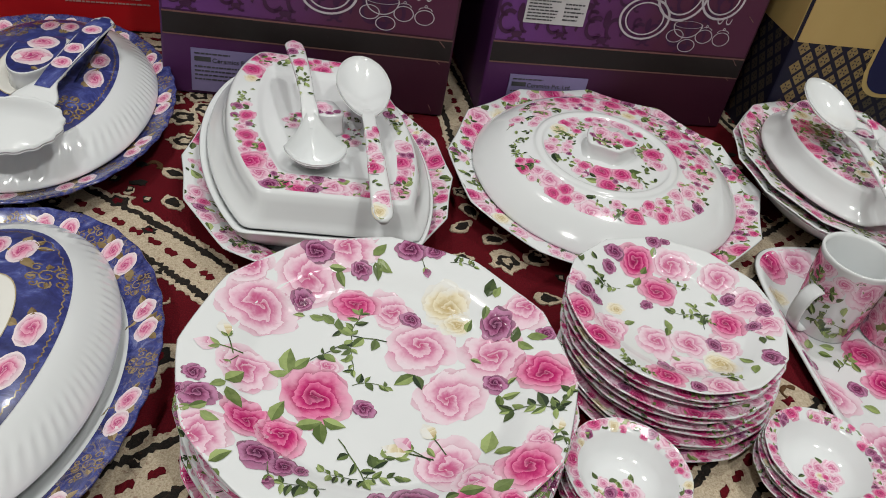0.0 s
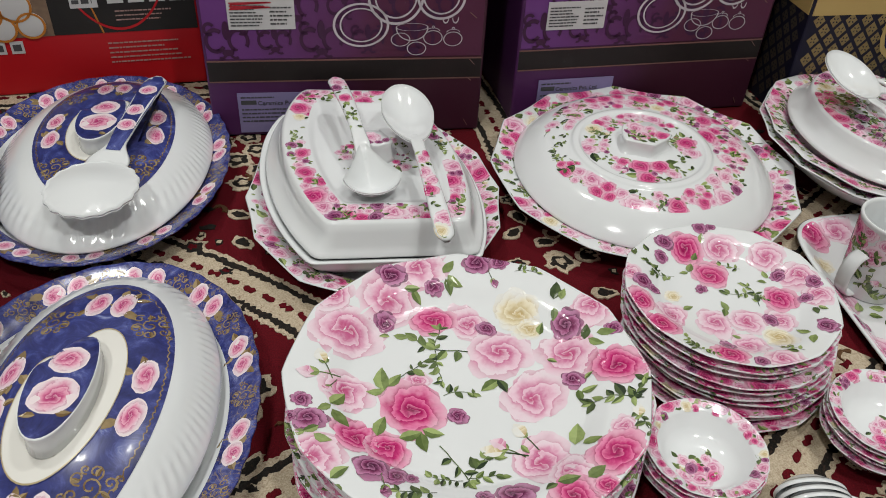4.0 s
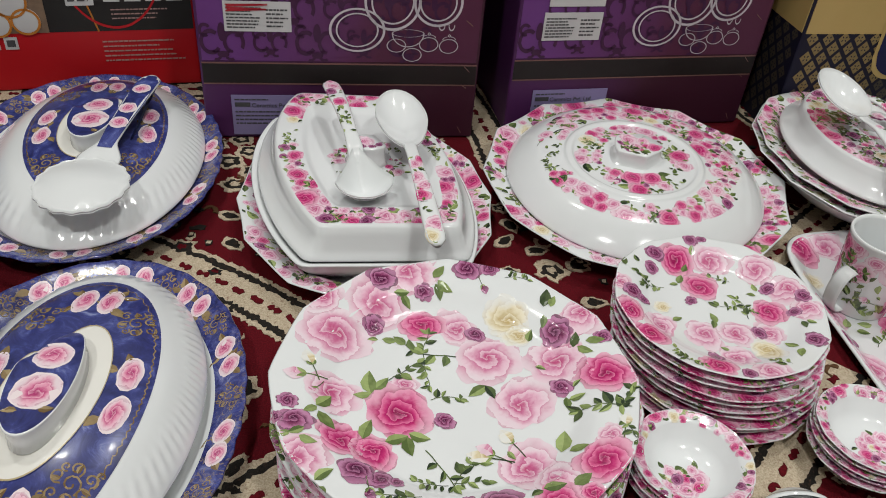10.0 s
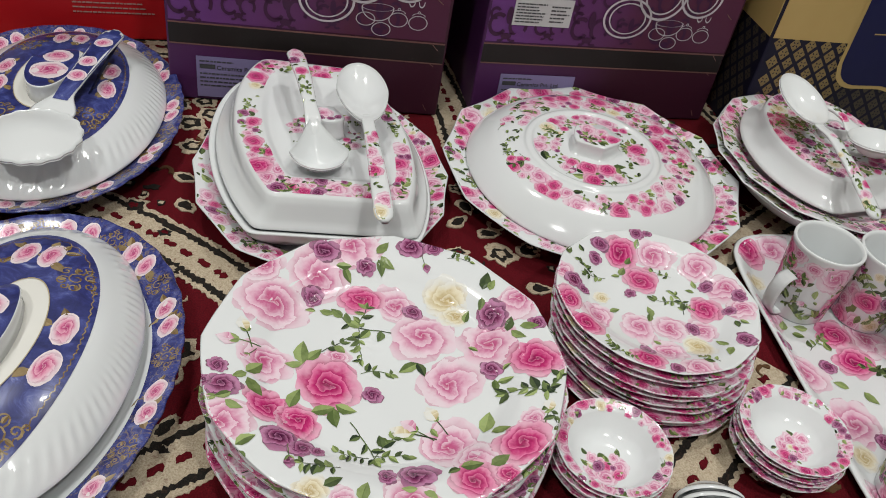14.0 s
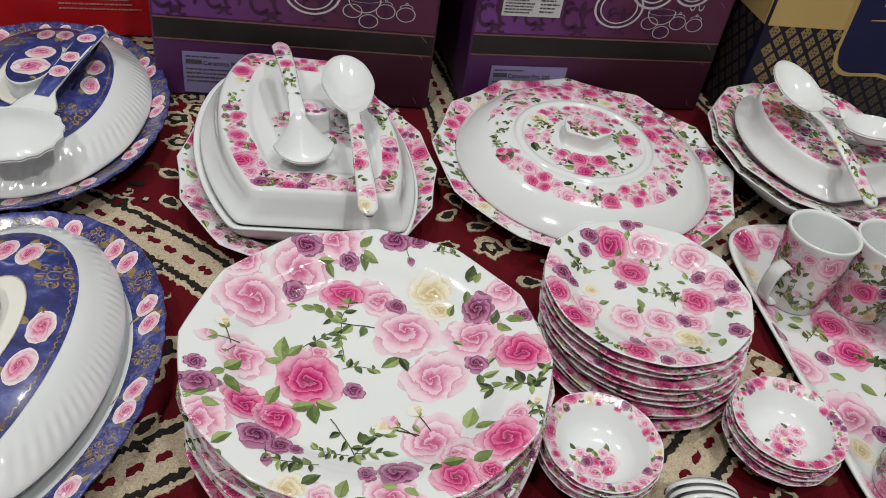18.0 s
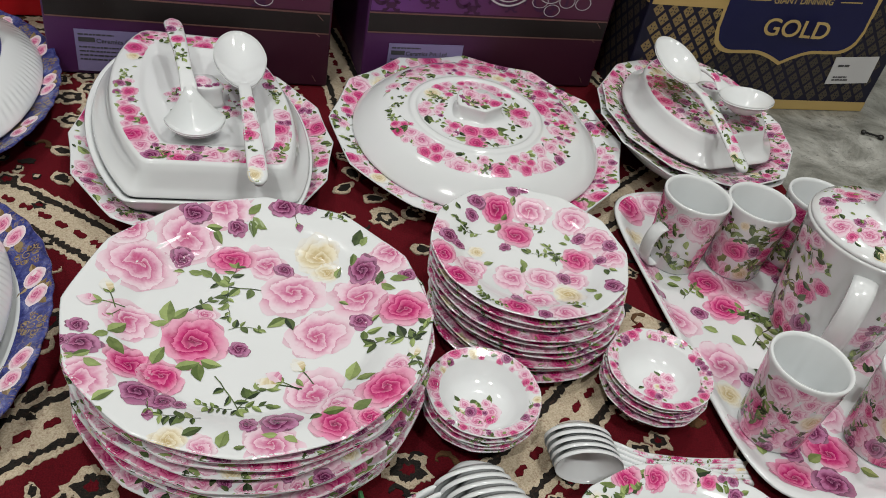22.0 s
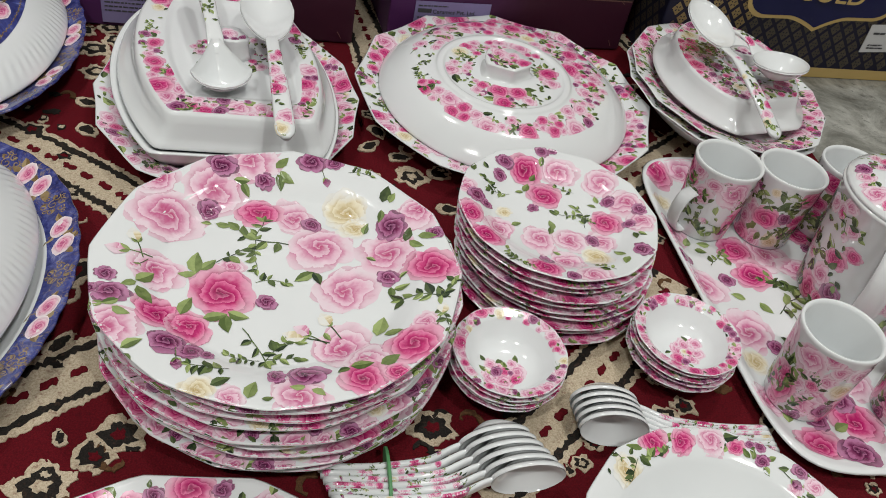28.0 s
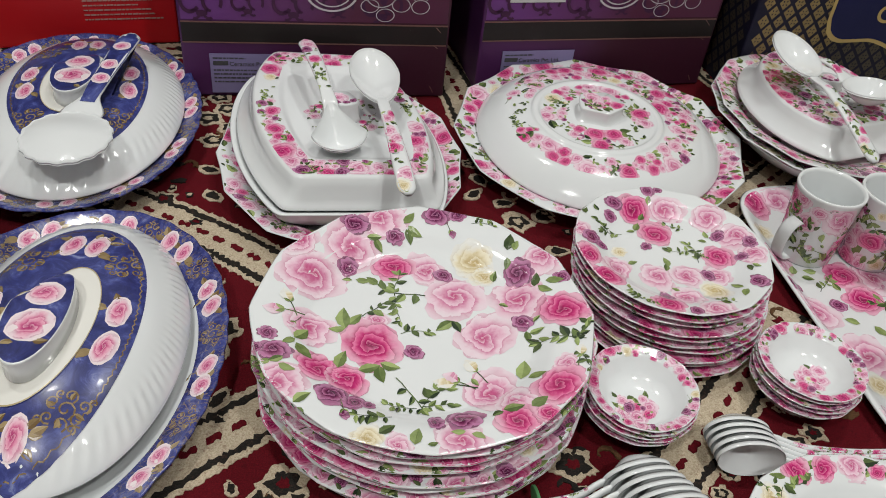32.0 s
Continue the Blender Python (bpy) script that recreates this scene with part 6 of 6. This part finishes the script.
def blue_dish(x, y, rim, dome, field, swirl, knob, seed, z=0.0018):
    """Platter with a mottled blue rim, a fluted white domed lid with a deep blue printed field, and a leaf-shaped knob in a sunk ivory swirl.
    Each oval is (x, y, half length, half width, direction of the long axis), in metres and degrees."""
    def oval(q):
        long_r, short_r, an = q[2], q[3], radians(q[4])
        return lambda a: turned(long_r, short_r)(a - an)
    o = oval(rim)

    def wavy(a):
        return o(a) * (1 + 0.0045 * math.cos(36 * a))
    pm = lathe("blue_platter", [(o, 0.60, 0.0), (o, 0.66, 0.0), (o, 0.82, 0.012), (wavy, 0.985, 0.030), (wavy, 1.0, 0.0322), (wavy, 0.993, 0.0336), (wavy, 0.975, 0.0328), (o, 0.82, 0.0215), (o, 0.74, 0.008), (o, 0.4, 0.007)], [BLUE, WHITE], (0, 0, 0, 0, 0, 0, 0, 1), 280)
    platter = part("blue_platter", pm)
    platter.matrix_basis = pose(x, y, z)
    tagged(platter, "oval platter with a mottled blue and gold rim of pink roses", "plate", "blue dinner set")
    put = on_top(pm)
    p = Print(seed)

    def round_at(q, f):
        """The direction at which an oval's f-th turn lies, counted evenly round it."""
        return radians(q[4]) + math.atan2(q[3] * math.sin(2 * math.pi * f), q[2] * math.cos(2 * math.pi * f))
    for k in range(12):
        a = round_at(rim, k / 12)
        (ax, ay), (bx, by) = pair_at(o, 0.905, a, 0.0112)
        for px, py in ((ax, ay), (bx, by)):
            p.leaves_round(px, py, 0.009, 3, K_GOLD, 1.1)
            p.rose(px, py, 0.0086, K_ROSE, halo=True, long=1.35, lean=radians(rim[4]) + p.rnd.uniform(-0.4, 0.2))
        b = round_at(rim, (k + 0.5) / 12)
        r = o(b) * 0.905
        gold_scroll(p, r * math.cos(b), r * math.sin(b), 0.019, b)
    p.lay("rose_print", put, platter, "pairs of pink roses and gold scrolls")
    lid = tagged(new("oval_cover"), "fluted white oval lid with a deep blue field of pink roses", "lid", "blue dinner set")
    lid.matrix_basis = pose(x, y, z + 0.0245)
    dx, dy = dome[0] - x, dome[1] - y
    do = oval(dome)
    verts, faces = [], []
    prof = smooth_profile([(0.97, 0.0), (1.0, 0.002), (0.995, 0.006), (0.95, 0.0135), (0.905, 0.0190), (0.86, 0.024), (0.74, 0.034), (0.58, 0.042), (0.40, 0.046), (0.2, 0.047)], 3)
    n = 456
    for q, zz in prof:
        flute = 0.00065 * max(0.0, min((1.0 - abs(q - 0.92) / 0.075) * 1.6, 1.0))
        for i in range(n):
            a = 2 * math.pi * i / n
            r = do(a) * q
            verts.append((dx + r * math.cos(a), dy + r * math.sin(a), zz + flute * math.cos(76 * a + q * 16)))
    for k in range(len(prof) - 1):
        for i in range(n):
            j = (i + 1) % n
            faces.append((k * n + i, k * n + j, (k + 1) * n + j, (k + 1) * n + i))
    faces.append(tuple(range((len(prof) - 1) * n, len(prof) * n)))
    lm = mesh_of("lid_body", verts, faces, [WHITE])
    body = part("lid_body", lm, lid)
    put = on_top(lm)
    fx, fy = field[0] - x, field[1] - y
    fo = oval(field)
    patch("blue_field", put, fx, fy, fo, 0.0, [NAVY], body, "deep blue printed field", 140, 26, 0.0005)
    kx, ky, krx, kry, ka = knob[0] - x, knob[1] - y, knob[2], knob[3], radians(knob[4])
    ko = oval(knob)
    sx, sy = swirl[0] - x, swirl[1] - y
    whole = oval(swirl)
    meet = ka + radians(15)

    def so(a):
        """The swirl winds round the knob and runs out to nothing where the field climbs up to it."""
        d = (a - meet + math.pi) % (2 * math.pi) - math.pi
        w = math.exp(-(d / radians(17)) ** 2)
        return whole(a) * (1 - w) + 0.92 * ko(a) * w
    put2 = lambda a, b, l: (lambda g: None if g is None else Vector((g.x, g.y, g.z + 0.0006)))(put(a, b, l))
    p = Print(seed + 1)
    for k in range(4):
        a = round_at(field, k / 4)
        (ax, ay), (bx, by) = pair_at(fo, 0.74, a, 0.0195 if k % 2 else 0.0105)
        for px, py in ((fx + ax, fy + ay), (fx + bx, fy + by)):
            p.leaves_round(px, py, 0.012, 4, K_GOLD, 0.9)
            p.rose(px, py, 0.0094, K_ROSE, halo=True, long=1.8, lean=radians(field[4]) + p.rnd.uniform(-0.25, 0.1))
        b = round_at(field, (k + 0.5) / 4)
        r = fo(b) * 0.80
        gold_scroll(p, fx + r * math.cos(b), fy + r * math.sin(b), 0.026, b)
    chain = []
    for k in range(241):
        a = 2 * math.pi * k / 240
        r = fo(a) * (0.945 + 0.012 * math.sin(k * 1.9))
        chain.append((fx + r * math.cos(a), fy + r * math.sin(a)))
    p.stem(chain, 0.00045, K_GOLD)
    p.lay("rose_print", lambda a, b, l: put2(a, b, l) if math.hypot(a - fx, b - fy) < fo(math.atan2(b - fy, a - fx)) * 0.985 else None, body, "pink roses and gold scrolls")
    patch("ivory_swirl", put2, sx, sy, so, 0.0, [IVORY], body, "sunk ivory swirl", 100, 8, 0.0006)
    patch("gold_edge", put2, sx, sy, so, 0.984, [GOLD], body, "", 100, 2, 0.0010, 1.0)
    zt = 0.046

    def climb(q, up):
        """Height of the knob's top: level with the field where the swirl ends, full round the rest."""
        return lambda a: zt + 0.0016 + (up - 0.0016) * (1 - max(q * math.cos(a - meet), 0.0) ** 7)
    km = lathe("knob", [(ko, 1.0, zt, kx, ky), (ko, 0.965, climb(1.0, 0.010), kx, ky), (ko, 0.975, climb(1.0, 0.016), kx, ky), (ko, 1.0, climb(1.0, 0.0200), kx, ky), (ko, 0.99, climb(0.99, 0.0212), kx, ky), (ko, 0.972, climb(0.97, 0.0212), kx, ky), (ko, 0.93, climb(0.93, 0.0204), kx, ky), (ko, 0.7, climb(0.7, 0.0200), kx, ky), (ko, 0.4, climb(0.4, 0.0200), kx, ky)], [WHITE, NAVY], (0, 0, 0, 0, 0, 1, 1, 1), 96)
    kn = part("knob", km, lid, "leaf-shaped knob with pink roses on blue")
    p = Print(seed + 2)
    c, s = math.cos(ka), math.sin(ka)
    p.rose(kx + krx * 0.36 * c, ky + krx * 0.36 * s, kry * 0.60, K_ROSE, halo=True)
    p.rose(kx - krx * 0.26 * c, ky - krx * 0.26 * s, kry * 0.74, K_ROSE, halo=True)
    p.leaves_round(kx - krx * 0.60 * c, ky - krx * 0.60 * s, kry * 0.35, 4, K_GOLD, 1.3)
    p.lay("rose_print", on_top(km), kn)
    return platter


blue_dish(-0.290, 0.398, (-0.290, 0.398, 0.205, 0.147, 85), (-0.276, 0.424, 0.158, 0.099, 94), (-0.281, 0.401, 0.136, 0.071, 87), (-0.281, 0.398, 0.076, 0.038, 84), (-0.281, 0.396, 0.057, 0.024, 89), 101)
blue_dish(-0.375, 0.794, (-0.375, 0.794, 0.201, 0.150, 100.5), (-0.365, 0.797, 0.176, 0.118, 95.8), (-0.359, 0.794, 0.131, 0.075, 98.5), (-0.362, 0.792, 0.069, 0.036, 94), (-0.357, 0.786, 0.053, 0.025, 92), 111)
place_spoon("rice_server", "white scalloped rice server with a blue rose-printed handle on a lid", (-0.333, 0.657, 0.0830), (-0.309, 0.861, 0.100), group="blue dinner set", bowl_l=0.090, bowl_w=0.092, depth=0.008, hump=0.004, handle_print="blue", seed=121, wavy=0.024, handle_w=0.0130, face=-1, neck=0.5)
left_lid = part("white_bowl", lathe("white_bowl", [(circle, 0.07, 0.0), (circle, 0.075, 0.0), (circle, 0.095, 0.03), (ripple(24, 0.008), 0.108, 0.058), (ripple(24, 0.008), 0.110, 0.060), (ripple(24, 0.008), 0.106, 0.0585), (circle, 0.09, 0.032), (circle, 0.07, 0.008)], [WHITE], (0,), 192))
left_lid.matrix_basis = pose(-0.462, 0.45, 0.036)
tagged(left_lid, "plain white bowl with a rippled rim beside the blue dishes", "bowl")
blue_dish(-0.585, 0.680, (-0.585, 0.680, 0.150, 0.135, 80), (-0.585, 0.680, 0.115, 0.10, 80), (-0.585, 0.680, 0.09, 0.07, 80), (-0.585, 0.680, 0.05, 0.03, 80), (-0.585, 0.680, 0.04, 0.02, 80), 131, 0.036)

# added for a dark upright surface back there; cabinet form and wood are assumed
cabinet = tagged(new("dark_stand_in"), "dark upright stand-in behind the gold carton, shaped as a cabinet", "cabinet")
cabinet.matrix_basis = pose(0.985, 1.215, -0.008, 0, 0, 12)
DARK_FACE = card("dark_stand_in_face", ((0.016, 0.013, 0.010), (0.028, 0.022, 0.016)), 14.0, 0.55, 0.0)
part("plinth", bm_mesh("plinth", box_bm(0.02, 1.18, 0.03, 0.40, 0.0, 0.06), [DARK_FACE]), cabinet)
part("stand_in_body", bm_mesh("stand_in_body", box_bm(0.0, 1.20, 0.012, 0.42, 0.06, 0.90, 0.004), [DARK_FACE]), cabinet)
for k in range(2):
    part("door", bm_mesh("door", box_bm(0.006 + k * 0.597, 0.597 + k * 0.597, -0.008, 0.011, 0.066, 0.894, 0.003), [DARK_FACE]), cabinet)

clip = tagged(new("hair_clip"), "small black metal clip lying on the marble floor", "clip")
clip_mat = Mat("black_enamel", (0.01, 0.01, 0.01), 0.35).m
for k, (dx, r) in enumerate(((0.0, 0.006), (0.036, 0.0065))):
    bm = bmesh.new()
    bmesh.ops.create_uvsphere(bm, u_segments=16, v_segments=10, radius=r)
    for v in bm.verts:
        v.co = Vector((v.co.x + dx, v.co.y * 0.8, v.co.z * 0.6))
    part("clip_end", bm_mesh("clip_end", bm, [clip_mat], True), clip)
part("clip_bar", bm_mesh("clip_bar", box_bm(0.0, 0.036, -0.0016, 0.0016, -0.0014, 0.0014, 0.0008), [clip_mat]), clip)
clip.matrix_basis = pose(0.922, 0.958, -0.0040, 0, 0, -25) @ Matrix.Diagonal((0.75, 1.0, 1.0, 1.0))
